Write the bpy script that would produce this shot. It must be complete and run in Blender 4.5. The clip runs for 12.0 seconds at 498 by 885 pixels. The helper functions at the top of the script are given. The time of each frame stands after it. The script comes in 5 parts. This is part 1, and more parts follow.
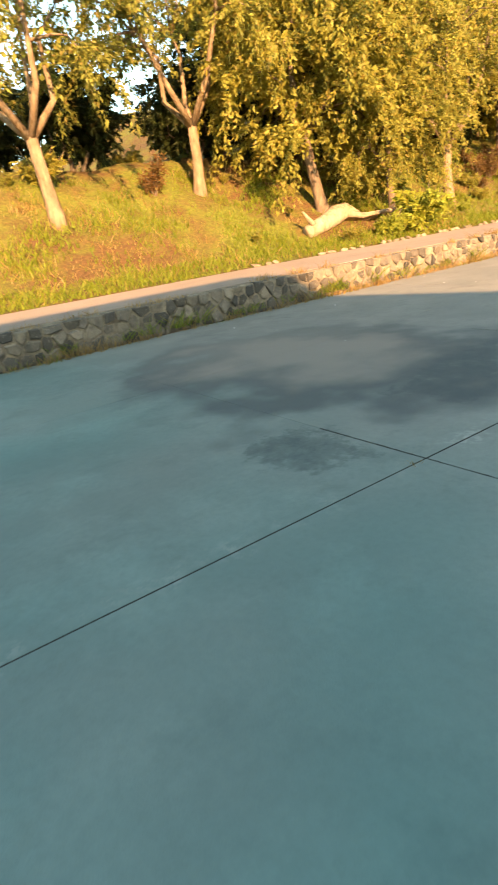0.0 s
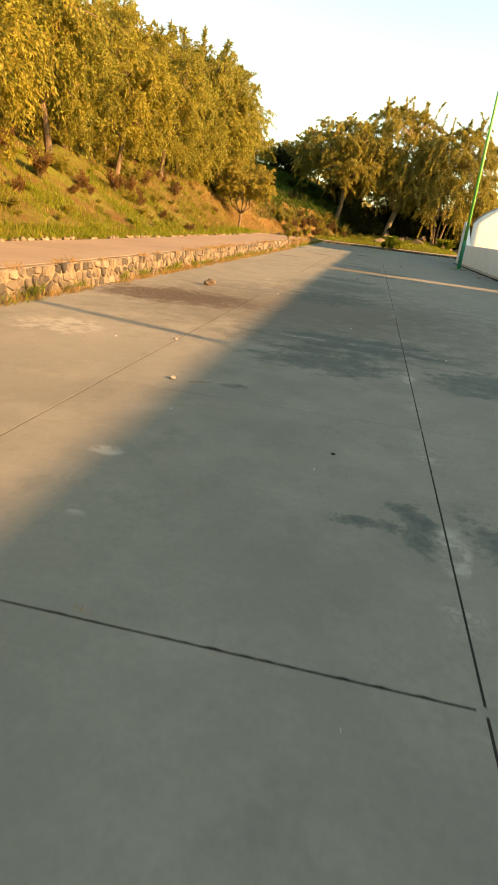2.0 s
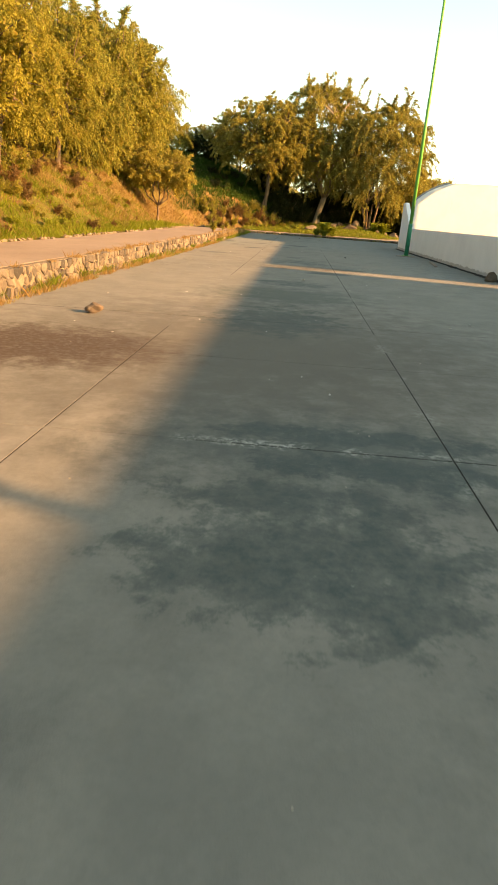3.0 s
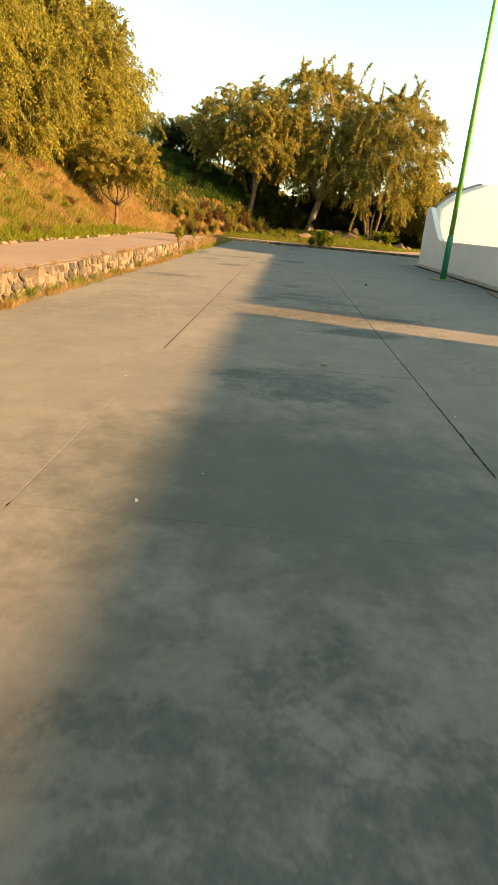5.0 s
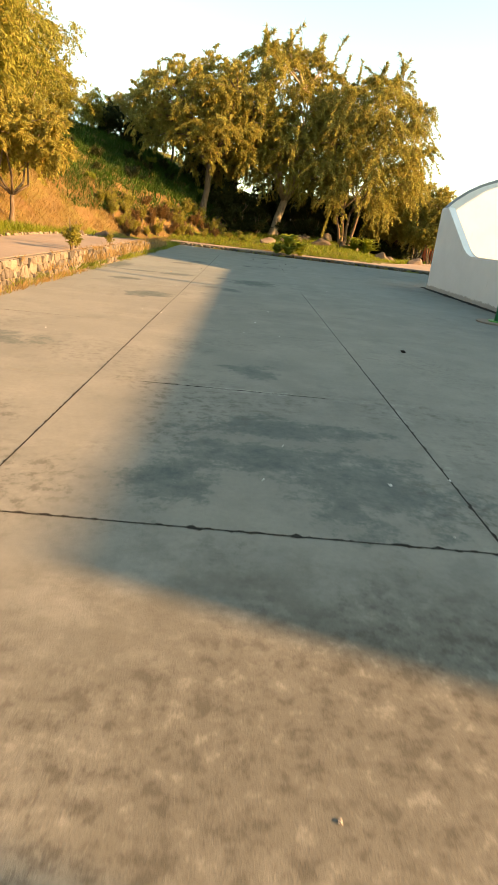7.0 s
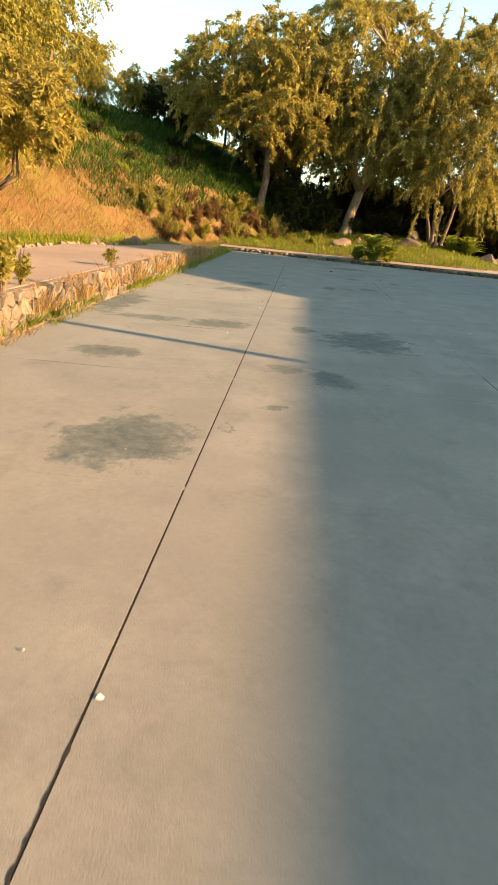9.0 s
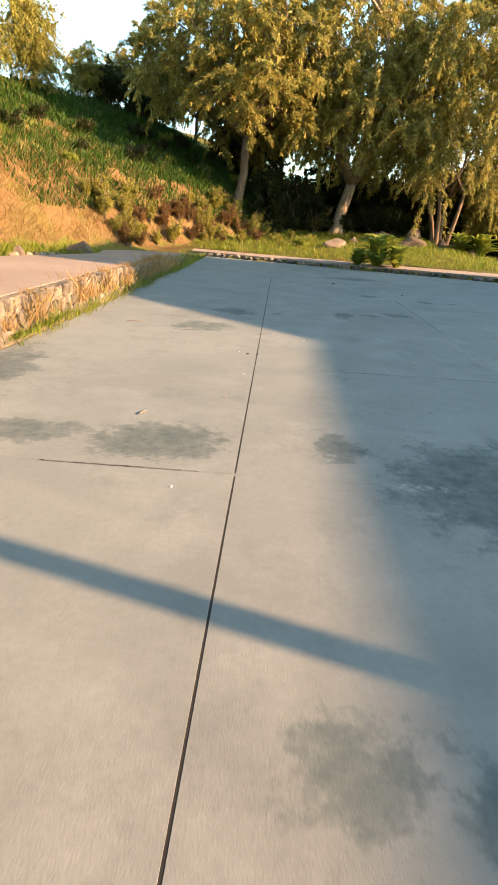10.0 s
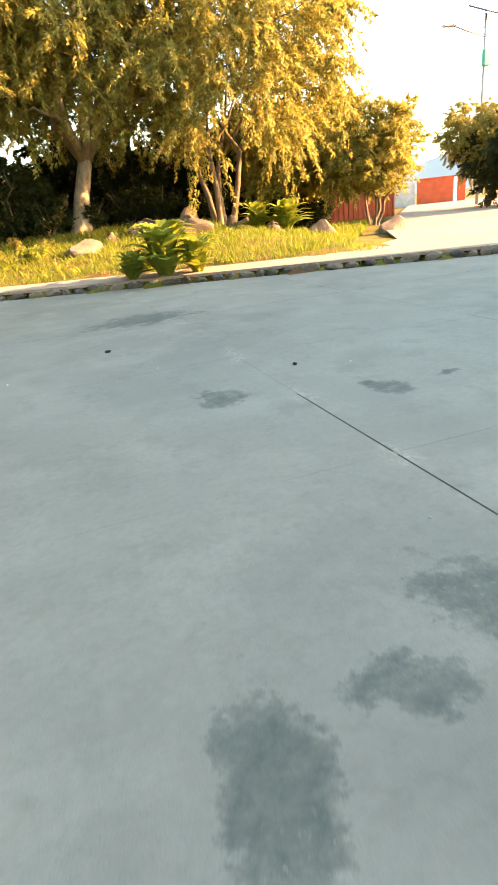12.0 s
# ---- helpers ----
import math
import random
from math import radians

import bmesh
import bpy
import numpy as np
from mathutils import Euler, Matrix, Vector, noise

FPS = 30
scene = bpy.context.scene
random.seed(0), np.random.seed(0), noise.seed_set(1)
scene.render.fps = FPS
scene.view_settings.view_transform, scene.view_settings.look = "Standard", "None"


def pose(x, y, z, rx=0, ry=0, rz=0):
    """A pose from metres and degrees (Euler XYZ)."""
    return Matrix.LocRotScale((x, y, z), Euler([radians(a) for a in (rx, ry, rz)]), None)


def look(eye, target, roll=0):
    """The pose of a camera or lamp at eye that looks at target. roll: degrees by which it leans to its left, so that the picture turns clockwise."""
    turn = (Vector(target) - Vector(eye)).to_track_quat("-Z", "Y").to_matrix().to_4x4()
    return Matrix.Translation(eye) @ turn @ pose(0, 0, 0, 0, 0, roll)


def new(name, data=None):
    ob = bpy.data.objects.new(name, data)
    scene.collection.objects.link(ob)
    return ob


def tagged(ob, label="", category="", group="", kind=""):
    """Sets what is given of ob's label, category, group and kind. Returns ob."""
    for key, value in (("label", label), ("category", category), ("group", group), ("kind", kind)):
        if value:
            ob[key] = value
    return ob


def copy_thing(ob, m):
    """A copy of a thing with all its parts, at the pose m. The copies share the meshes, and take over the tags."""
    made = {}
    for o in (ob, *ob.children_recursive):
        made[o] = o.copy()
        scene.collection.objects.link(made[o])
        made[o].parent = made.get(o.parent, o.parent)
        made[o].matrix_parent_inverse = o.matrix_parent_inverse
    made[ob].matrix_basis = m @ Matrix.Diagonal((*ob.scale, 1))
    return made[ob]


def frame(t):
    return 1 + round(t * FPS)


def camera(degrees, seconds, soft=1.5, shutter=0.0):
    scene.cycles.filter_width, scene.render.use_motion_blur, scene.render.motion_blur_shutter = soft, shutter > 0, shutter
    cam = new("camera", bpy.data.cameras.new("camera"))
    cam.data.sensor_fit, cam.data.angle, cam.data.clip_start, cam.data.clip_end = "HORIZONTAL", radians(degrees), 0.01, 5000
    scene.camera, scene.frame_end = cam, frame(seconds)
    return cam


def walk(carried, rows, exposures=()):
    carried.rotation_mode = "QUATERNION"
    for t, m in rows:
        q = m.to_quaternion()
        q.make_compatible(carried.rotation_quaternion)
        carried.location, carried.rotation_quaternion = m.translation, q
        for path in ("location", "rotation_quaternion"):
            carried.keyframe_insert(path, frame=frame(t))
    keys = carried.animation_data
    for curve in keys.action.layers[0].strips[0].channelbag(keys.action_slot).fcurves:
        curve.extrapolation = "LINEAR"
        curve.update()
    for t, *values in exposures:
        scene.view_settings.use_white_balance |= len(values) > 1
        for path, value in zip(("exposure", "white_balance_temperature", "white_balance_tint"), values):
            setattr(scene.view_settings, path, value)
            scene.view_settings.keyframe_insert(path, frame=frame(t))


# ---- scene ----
cam = camera(46.9, 12.0, soft=1.0, shutter=0.09)
PATH = [
    (0, (1.6, -4.693, 1.087), (0.021, -3.678, 0.397), -8.2),
    (0.5, (0.745, -3.859, 1.246), (-0.258, -2.325, 0.446), -8.8),
    (1, (0.188, -2.501, 1.296), (-0.222, -0.702, 0.525), -4.4),
    (1.5, (-0.223, -0.815, 1.292), (-0.454, 1.03, 0.556), 1.3),
    (2, (-0.575, 0.824, 1.322), (-0.881, 2.662, 0.596), 6.3),
    (2.5, (-0.819, 2.87, 1.266), (-1.078, 4.713, 0.534), 2.6),
    (3, (-1.03, 4.778, 1.289), (-1.143, 6.634, 0.554), 3.6),
    (3.5, (-1.118, 6.873, 1.301), (-1.232, 8.727, 0.56), 3.1),
    (5.5, (-1.367, 14.456, 1.268), (-1.411, 16.324, 0.556), 5.2),
    (6, (-1.337, 16.592, 1.25), (-1.257, 18.454, 0.524), 2.6),
    (6.5, (-1.317, 18.46, 1.276), (-1.244, 20.329, 0.568), 4.7),
    (7, (-1.325, 20.4, 1.285), (-1.255, 22.272, 0.585), 6.0),
    (7.5, (-1.352, 22.323, 1.276), (-1.314, 24.19, 0.56), 7.1),
    (9.5, (-2.227, 29.674, 1.371), (-2.36, 31.533, 0.645), 3.9),
    (10, (-2.344, 32.045, 1.316), (-2.401, 33.909, 0.594), 3.5),
    (10.5, (-2.406, 34.172, 1.339), (-2.416, 36.038, 0.618), 3.0),
    (11, (-2.375, 36.185, 1.397), (-2.337, 38.045, 0.664), 1.2),
    (11.5, (-2.107, 38.341, 1.294), (-1.833, 40.177, 0.55), -3.9),
    (12, (-1.525, 40.393, 1.235), (-0.954, 42.153, 0.475), -6.0),
]
LIGHT = [(0, 2.42, 8600, -6), (0.5, 2.57, 8400, -6), (1, 2.12, 9300, -5), (1.5, 1.92, 12200, -3), (2.5, 1.95, 12000, -3), (3.0, 1.97, 12000, -2), (3.5, 1.72, 12400, -1), (5.5, 1.99, 10800, -7), (7.0, 2.12, 10200, -7),
         (7.5, 2.30, 10300, -6), (9.5, 2.07, 7700, -6), (10.0, 2.32, 7100, -6), (10.5, 2.62, 7000, -6), (11.2, 2.97, 7800, -5), (11.6, 3.42, 8500, -2), (12, 3.42, 9900, 3)]
walk(cam, [(t, look(eye, target, roll)) for t, eye, target, roll in PATH], LIGHT)


# ---- world, sun and sky ----
SUN_AZ = math.atan2(0.95, -0.313)          # clockwise from +y
SUN_EL = radians(19.0)
world = bpy.data.worlds.new("world")
scene.world = world
world.use_nodes = True
wn = world.node_tree
sky = wn.nodes.new("ShaderNodeTexSky")
sky.sky_type = "NISHITA"
sky.sun_disc = False
sky.sun_elevation = SUN_EL
sky.sun_rotation = SUN_AZ
sky.altitude = 1200
sky.air_density = 1.0
sky.dust_density = 2.2
sky.ozone_density = 1.0
wn.links.new(sky.outputs[0], wn.nodes["Background"].inputs[0])
wn.nodes["Background"].inputs[1].default_value = 0.13

sun_data = bpy.data.lights.new("sun", "SUN")
sun_data.energy = 5.0
sun_data.angle = radians(0.53)
sun_data.color = (1.0, 0.56, 0.355)
sun = new("sun", sun_data)
SUN_DIR = Vector((math.sin(SUN_AZ) * math.cos(SUN_EL), math.cos(SUN_AZ) * math.cos(SUN_EL), math.sin(SUN_EL)))
sun.matrix_world = look(SUN_DIR * 60, (0, 0, 0))


# ---- materials ----
class Mat:
    """A node material with short-hands for procedural colour."""

    def __init__(self, name, rough=0.85, metal=0.0, spec=0.3):
        self.m = bpy.data.materials.new(name)
        self.m.use_nodes = True
        self.t = self.m.node_tree
        self.b = self.t.nodes["Principled BSDF"]
        self.b.inputs["Roughness"].default_value = rough
        self.b.inputs["Metallic"].default_value = metal
        self.b.inputs["Specular IOR Level"].default_value = spec
        self.pos = self.t.nodes.new("ShaderNodeNewGeometry").outputs["Position"]
        self.obj = self.t.nodes.new("ShaderNodeTexCoord").outputs["Object"]

    def link(self, a, b):
        self.t.links.new(a, b)
        return self

    def noise(self, scale, detail=4.0, rough=0.55, co=None, distort=0.0, stretch=None):
        co = co or self.pos
        if stretch:
            mp = self.t.nodes.new("ShaderNodeMapping")
            mp.inputs["Scale"].default_value = stretch
            self.t.links.new(co, mp.inputs[0])
            co = mp.outputs[0]
        n = self.t.nodes.new("ShaderNodeTexNoise")
        n.inputs["Scale"].default_value = scale
        n.inputs["Detail"].default_value = detail
        n.inputs["Roughness"].default_value = rough
        n.inputs["Distortion"].default_value = distort
        self.t.links.new(co, n.inputs["Vector"])
        return n.outputs["Fac"]

    def ramp(self, fac, stops, smooth=False):
        r = self.t.nodes.new("ShaderNodeValToRGB")
        if smooth:
            r.color_ramp.interpolation = "EASE"
        e = r.color_ramp.elements
        while len(e) < len(stops):
            e.new(0.5)
        for k, (p, c) in zip(e, stops):
            k.position = p
            k.color = (c, c, c, 1) if isinstance(c, (int, float)) else (*c, 1)
        self.t.links.new(fac, r.inputs[0])
        return r.outputs[0]

    def mix(self, fac, a, b, mode="MIX"):
        n = self.t.nodes.new("ShaderNodeMix")
        n.data_type, n.blend_type = "RGBA", mode
        for sock, v in ((n.inputs[0], fac), (n.inputs[6], a), (n.inputs[7], b)):
            if isinstance(v, (int, float)):
                sock.default_value = v if sock.type == "VALUE" else (v, v, v, 1)
            elif isinstance(v, tuple):
                sock.default_value = (*v, 1)
            else:
                self.t.links.new(v, sock)
        return n.outputs[2]

    def math(self, op, a, b=0.0):
        n = self.t.nodes.new("ShaderNodeMath")
        n.operation = op
        for sock, v in zip(n.inputs, (a, b)):
            if isinstance(v, (int, float)):
                sock.default_value = v
            else:
                self.t.links.new(v, sock)
        return n.outputs[0]

    def island(self):
        return self.t.nodes.new("ShaderNodeNewGeometry").outputs["Random Per Island"]

    def each(self):
        return self.t.nodes.new("ShaderNodeObjectInfo").outputs["Random"]

    def color(self, c):
        if isinstance(c, tuple):
            self.b.inputs["Base Color"].default_value = (*c, 1)
        else:
            self.t.links.new(c, self.b.inputs["Base Color"])
        return self

    def bump(self, fac, strength=0.4, distance=0.02):
        n = self.t.nodes.new("ShaderNodeBump")
        n.inputs["Strength"].default_value = strength
        n.inputs["Distance"].default_value = distance
        self.t.links.new(fac, n.inputs["Height"])
        self.t.links.new(n.outputs[0], self.b.inputs["Normal"])
        return self

    def blob(self, x, y, rx, ry, warp, edge=0.35):
        """1 inside an uneven stain round (x, y), 0 outside."""
        s = self.t.nodes.new("ShaderNodeVectorMath")
        s.operation = "SUBTRACT"
        self.t.links.new(self.pos, s.inputs[0])
        s.inputs[1].default_value = (x, y, 0)
        v = self.t.nodes.new("ShaderNodeVectorMath")
        v.operation = "MULTIPLY"
        self.t.links.new(s.outputs[0], v.inputs[0])
        v.inputs[1].default_value = (1 / rx, 1 / ry, 0)
        ln = self.t.nodes.new("ShaderNodeVectorMath")
        ln.operation = "LENGTH"
        self.t.links.new(v.outputs[0], ln.inputs[0])
        d = self.math("ADD", ln.outputs["Value"], self.math("MULTIPLY", self.math("SUBTRACT", warp, 0.5), 1.6))
        return self.ramp(d, [(1 - edge, 1.0), (1.0, 0.0)], True)


def slow_noise(k):
    return k.noise(0.6, 3, 0.5)


def concrete_plaza():
    k = Mat("weathered_concrete", 0.82, spec=0.35)
    big = k.noise(0.35, 5, 0.6)
    mid = k.noise(1.6, 6, 0.65)
    fine = k.noise(28, 4, 0.7)
    grit = k.noise(140, 2, 0.6)
    xyz = k.t.nodes.new("ShaderNodeSeparateXYZ")
    k.link(k.pos, xyz.inputs[0])
    c = k.ramp(big, [(0.30, (0.130, 0.132, 0.121)), (0.50, (0.158, 0.159, 0.145)), (0.72, (0.186, 0.186, 0.169))])
    c = k.mix(k.ramp(mid, [(0.46, 0.0), (0.66, 0.6)]), c, (0.200, 0.199, 0.181))
    # soft clouds of grime, drawn out across the slabs
    c = k.mix(k.ramp(k.noise(0.7, 3, 0.5, distort=0.6), [(0.50, 0.0), (0.70, 0.3)], True), c, (0.085, 0.094, 0.090))
    c = k.mix(k.ramp(k.noise(2.3, 6, 0.70, stretch=(1.15, 0.9, 1)), [(0.55, 0.0), (0.70, 0.38)]), c, (0.080, 0.086, 0.080))
    c = k.mix(k.ramp(k.noise(0.9, 7, 0.72, stretch=(1, 0.7, 1)), [(0.60, 0.0), (0.74, 0.4)]), c, (0.066, 0.072, 0.068))
    c = k.mix(k.ramp(k.noise(7, 5, 0.7), [(0.62, 0.0), (0.78, 0.4)]), c, (0.060, 0.064, 0.060))
    c = k.mix(k.ramp(fine, [(0.30, 0.22), (0.60, 0.0)]), c, (0.080, 0.086, 0.082))
    c = k.mix(k.ramp(grit, [(0.74, 0.0), (0.80, 0.4)]), c, (0.270, 0.275, 0.250))
    # cool cast of shade, tinted into the concrete: bluish far end, teal near end
    c = k.mix(k.math("MULTIPLY", k.ramp(k.math("DIVIDE", xyz.outputs[1], 60.0), [(0.50, 0.0), (0.60, 1.0)]), 0.75), c, k.mix(1.0, c, (0.91, 1.03, 1.10), "MULTIPLY"))
    near_tint = k.ramp(k.math("DIVIDE", k.math("ADD", xyz.outputs[1], 10.0), 20.0), [(0.28, 1.0), (0.46, 0.0)], True)
    c = k.mix(k.math("MULTIPLY", near_tint, k.ramp(slow_noise(k), [(0.3, 0.5), (0.6, 1.0)])), c, k.mix(1.0, c, (0.54, 0.94, 0.97), "MULTIPLY"))
    # warped places, so that the stains run out raggedly
    n1 = k.t.nodes.new("ShaderNodeTexNoise")
    n1.inputs["Scale"].default_value = 1.7
    n1.inputs["Detail"].default_value = 7
    n1.inputs["Roughness"].default_value = 0.68
    k.link(k.pos, n1.inputs["Vector"])
    sh = k.t.nodes.new("ShaderNodeVectorMath")
    sh.operation = "MULTIPLY_ADD"
    k.link(n1.outputs["Color"], sh.inputs[0])
    sh.inputs[1].default_value = (0.70, 0.50, 0)
    k.link(k.pos, sh.inputs[2])
    mv = k.t.nodes.new("ShaderNodeVectorMath")
    mv.operation = "SUBTRACT"
    k.link(sh.outputs[0], mv.inputs[0])
    mv.inputs[1].default_value = (0.35, 0.25, 0)
    plain, warped = k.pos, mv.outputs[0]
    warp = k.noise(3.2, 7, 0.75)
    # broad darker stretches, the first two browner, the others greener
    k.pos = warped
    c = k.mix(k.math("MULTIPLY", k.blob(-1.4, 10.8, 4.2, 4.6, warp, 0.8), 0.8), c, (0.084, 0.079, 0.068))
    c = k.mix(k.math("MULTIPLY", k.blob(-0.8, 21.6, 2.1, 1.1, warp, 0.8), 0.85), c, (0.080, 0.078, 0.066))
    c = k.mix(k.math("MULTIPLY", k.blob(-1.2, 15.3, 2.0, 1.75, warp, 0.8), 0.80), c, (0.062, 0.075, 0.068))
    c = k.mix(k.math("MULTIPLY", k.blob(-0.6, 7.95, 1.9, 0.95, warp, 0.8), 0.75), c, (0.060, 0.074, 0.074))
    # water stains and patches of dark growth
    stains = [(-0.55, -2.98, 0.45, 0.42, 0.6), (-0.75, -1.42, 0.36, 0.48, 0.8), (-0.90, -1.08, 0.50, 0.70, 0.8), (-0.62, -1.75, 0.42, 0.36, 0.85), 
              (0.62, 3.42, 0.66, 0.38, 0.9), (-0.16, 3.46, 0.15, 0.34, 0.9), (-0.42, 3.40, 0.17, 0.10, 0.75), (-1.52, 5.39, 0.24, 0.10, 0.6),
              (-0.83, 6.85, 1.05, 0.70, 0.75), (1.0, 6.7, 1.2, 0.9, 0.7), (-0.55, 8.24, 1.25, 0.22, 1.0), (-0.35, 7.74, 1.05, 0.26, 1.0), (-1.0, 7.3, 0.9, 0.3, 0.5),
              (-1.2, 12.6, 1.3, 1.6, 0.5), (-1.1, 17.3, 1.1, 0.8, 0.35), (-1.60, 17.48, 0.45, 0.26, 0.75), (-0.9, 17.05, 0.8, 0.35, 0.7),
              (-0.27, 20.23, 0.85, 0.45, 0.8), (0.40, 21.7, 0.70, 0.38, 0.6), (-0.49, 23.3, 0.75, 0.8, 0.45), (-1.00, 24.2, 0.95, 0.26, 0.65), (-1.10, 23.62, 0.95, 0.36, 0.6), (-1.65, 23.2, 0.35, 0.5, 0.6),
              (-1.16, 25.75, 0.36, 0.42, 0.45), (-4.0, 26.2, 0.9, 0.55, 0.45),
              (-2.98, 30.95, 0.55, 0.62, 0.85), (-4.75, 36.6, 0.45, 1.5, 0.65), (-4.0, 35.4, 0.9, 0.3, 0.5), (-2.05, 33.1, 0.30, 0.26, 0.5), (-2.40, 31.3, 0.04, 0.14, 0.35), (-2.09, 31.86, 0.12, 0.09, 0.6), (-1.60, 32.9, 0.30, 0.42, 0.75), (-1.05, 35.0, 0.70, 0.95, 0.8), (-3.9, 33.2, 0.55, 0.34, 0.65), (-3.0, 35.42, 0.58, 0.42, 0.8), (-1.88, 35.45, 0.22, 0.36, 0.7),
              (-2.96, 40.95, 0.40, 0.46, 0.8), (-2.27, 41.0, 0.13, 0.17, 0.7), (-1.28, 41.22, 0.21, 0.46, 1.0), (-0.47, 44.1, 0.28, 0.34, 0.8), (-0.3, 47.95, 0.9, 0.6, 0.75), (-0.85, 41.38, 0.26, 0.11, 0.8),
              (-0.35, 41.6, 0.30, 0.36, 0.7), (-3.3, 39.5, 0.62, 0.6, 0.45), (0.61, 43.7, 0.18, 0.22, 0.75), (1.12, 43.7, 0.15, 0.10, 0.75)]
    speck = k.ramp(k.noise(9, 7, 0.75, co=plain), [(0.34, 0.55), (0.60, 1.0)])
    fleck = k.ramp(k.noise(30, 5, 0.7, co=plain), [(0.61, 0.0), (0.67, 0.7)])
    fleck = k.math("MULTIPLY", fleck, k.ramp(k.noise(1.6, 3, 0.6, co=plain), [(0.48, 0.0), (0.62, 0.9)]))
    total = None
    for x, y, rx, ry, amt in stains:
        b = k.math("MULTIPLY", k.blob(x, y, rx * 1.25, ry * 1.25, warp, 0.85), 0.45 + amt * 0.65)
        total = b if total is None else k.math("MAXIMUM", total, b)
    # the growth breaks up into flecks and runs towards its rim
    ragged = k.math("ADD", k.noise(4.2, 8, 0.74, co=plain), k.math("MULTIPLY", k.noise(24, 4, 0.7, co=plain), 0.35))
    total = k.ramp(k.math("ADD", total, k.math("MULTIPLY", k.math("SUBTRACT", ragged, 0.68), 1.5)), [(0.34, 0.0), (0.60, 0.62), (0.95, 0.92)])
    c = k.mix(k.math("MULTIPLY", total, speck), c, (0.040, 0.058, 0.058))
    c = k.mix(k.math("MULTIPLY", total, fleck), c, (0.22, 0.235, 0.215))
    # worn skin: coarse pitted patches with paler and darker crumbs
    worn = k.ramp(k.noise(0.75, 4, 0.6, co=plain), [(0.47, 0.0), (0.60, 1.0)])
    span = k.ramp(k.math("DIVIDE", xyz.outputs[1], 60.0), [(0.28, 0.12), (0.34, 0.7), (0.41, 0.75), (0.47, 0.15)])
    worn = k.math("MAXIMUM", k.math("MULTIPLY", worn, span), k.blob(-0.6, 21.6, 2.1, 0.9, slow_noise(k), 0.6))
    crumb = k.noise(11, 7, 0.72, co=plain)
    c = k.mix(k.math("MULTIPLY", worn, k.ramp(crumb, [(0.50, 0.0), (0.60, 0.8)])), c, (0.052, 0.050, 0.042))
    c = k.mix(k.math("MULTIPLY", worn, k.ramp(crumb, [(0.36, 0.38), (0.45, 0.0)])), c, (0.235, 0.232, 0.212))
    # the dried pool: a brownish film of silt inside a dark rim
    k.pos = plain
    slow = k.noise(1.3, 3, 0.5)
    c = k.mix(k.math("MULTIPLY", k.blob(-2.1, -1.6, 2.05, 1.65, slow, 0.42), 0.85), c, (0.044, 0.055, 0.058))
    c = k.mix(k.math("MULTIPLY", k.blob(-2.4, -1.5, 1.65, 1.25, slow, 0.65), 0.95), c, (0.165, 0.150, 0.130))
    # brown earth washed out beside the kerb, and pale smears of mortar
    c = k.mix(k.math("MULTIPLY", k.math("MULTIPLY", k.blob(-3.6, 10.2, 1.9, 1.2, warp, 0.6), 1.0), k.ramp(k.noise(16, 5, 0.7), [(0.38, 0.55), (0.52, 1.0)])), c, (0.050, 0.036, 0.027))
    flake = k.ramp(k.noise(4.5, 6, 0.7), [(0.44, 0.0), (0.54, 1.0)])
    for x, y, rx, ry, amt in ((-3.85, 6.75, 0.65, 0.55, 0.75), (-1.87, 3.68, 0.13, 0.075, 0.9), (-1.7, 2.95, 0.12, 0.04, 0.7), (0.02, 3.25, 0.10, 0.28, 0.8), (-0.02, 6.6, 0.10, 0.3, 0.7)):
        c = k.mix(k.math("MULTIPLY", k.math("MULTIPLY", k.blob(x, y, rx, ry, warp, 0.5), flake), amt), c, (0.27, 0.275, 0.255))
    # pale chipped arrises beside some of the joints
    chip = k.ramp(k.noise(22, 5, 0.75), [(0.47, 0.0), (0.58, 0.8)])
    patchy = k.ramp(k.noise(1.9, 4, 0.6), [(0.44, 0.0), (0.58, 1.0)])
    for y0, wide, amt in ((8.02, 0.05, 0.95), (34.94, 0.03, 0.6), (20.3, 0.03, 0.45), (25.05, 0.035, 0.8), (17.9, 0.025, 0.5)):
        d = k.math("ABSOLUTE", k.math("SUBTRACT", k.math("ADD", xyz.outputs[1], k.math("MULTIPLY", k.noise(5, 3, 0.6), 0.06)), y0 + 0.03))
        band = k.ramp(k.math("DIVIDE", d, wide * 2), [(0.2, 1.0), (1.0, 0.0)])
        side = k.ramp(k.math("ABSOLUTE", k.math("ADD", xyz.outputs[0], 0.75)), [(0.8, 1.0), (1.0, 0.0)])
        f = k.math("MULTIPLY", k.math("MULTIPLY", band, chip), k.math("MULTIPLY", patchy, side))
        c = k.mix(k.math("MULTIPLY", f, amt), c, (0.34, 0.35, 0.33))
    d = k.math("ABSOLUTE", xyz.outputs[0])
    band = k.math("MULTIPLY", k.ramp(k.math("DIVIDE", d, 0.12), [(0.15, 1.0), (1.0, 0.0)]), k.ramp(k.noise(1.4, 3, 0.6), [(0.50, 0.0), (0.60, 0.7)]))
    c = k.mix(k.math("MULTIPLY", band, chip), c, (0.27, 0.285, 0.265))
    k.color(k.mix(1.0, c, (1.22, 1.21, 1.18), "MULTIPLY"))
    k.link(k.ramp(big, [(0.3, 0.72), (0.7, 0.9)]), k.b.inputs["Roughness"])
    k.bump(k.math("ADD", k.math("MULTIPLY", fine, 0.6), grit), 0.25, 0.006)
    return k.m


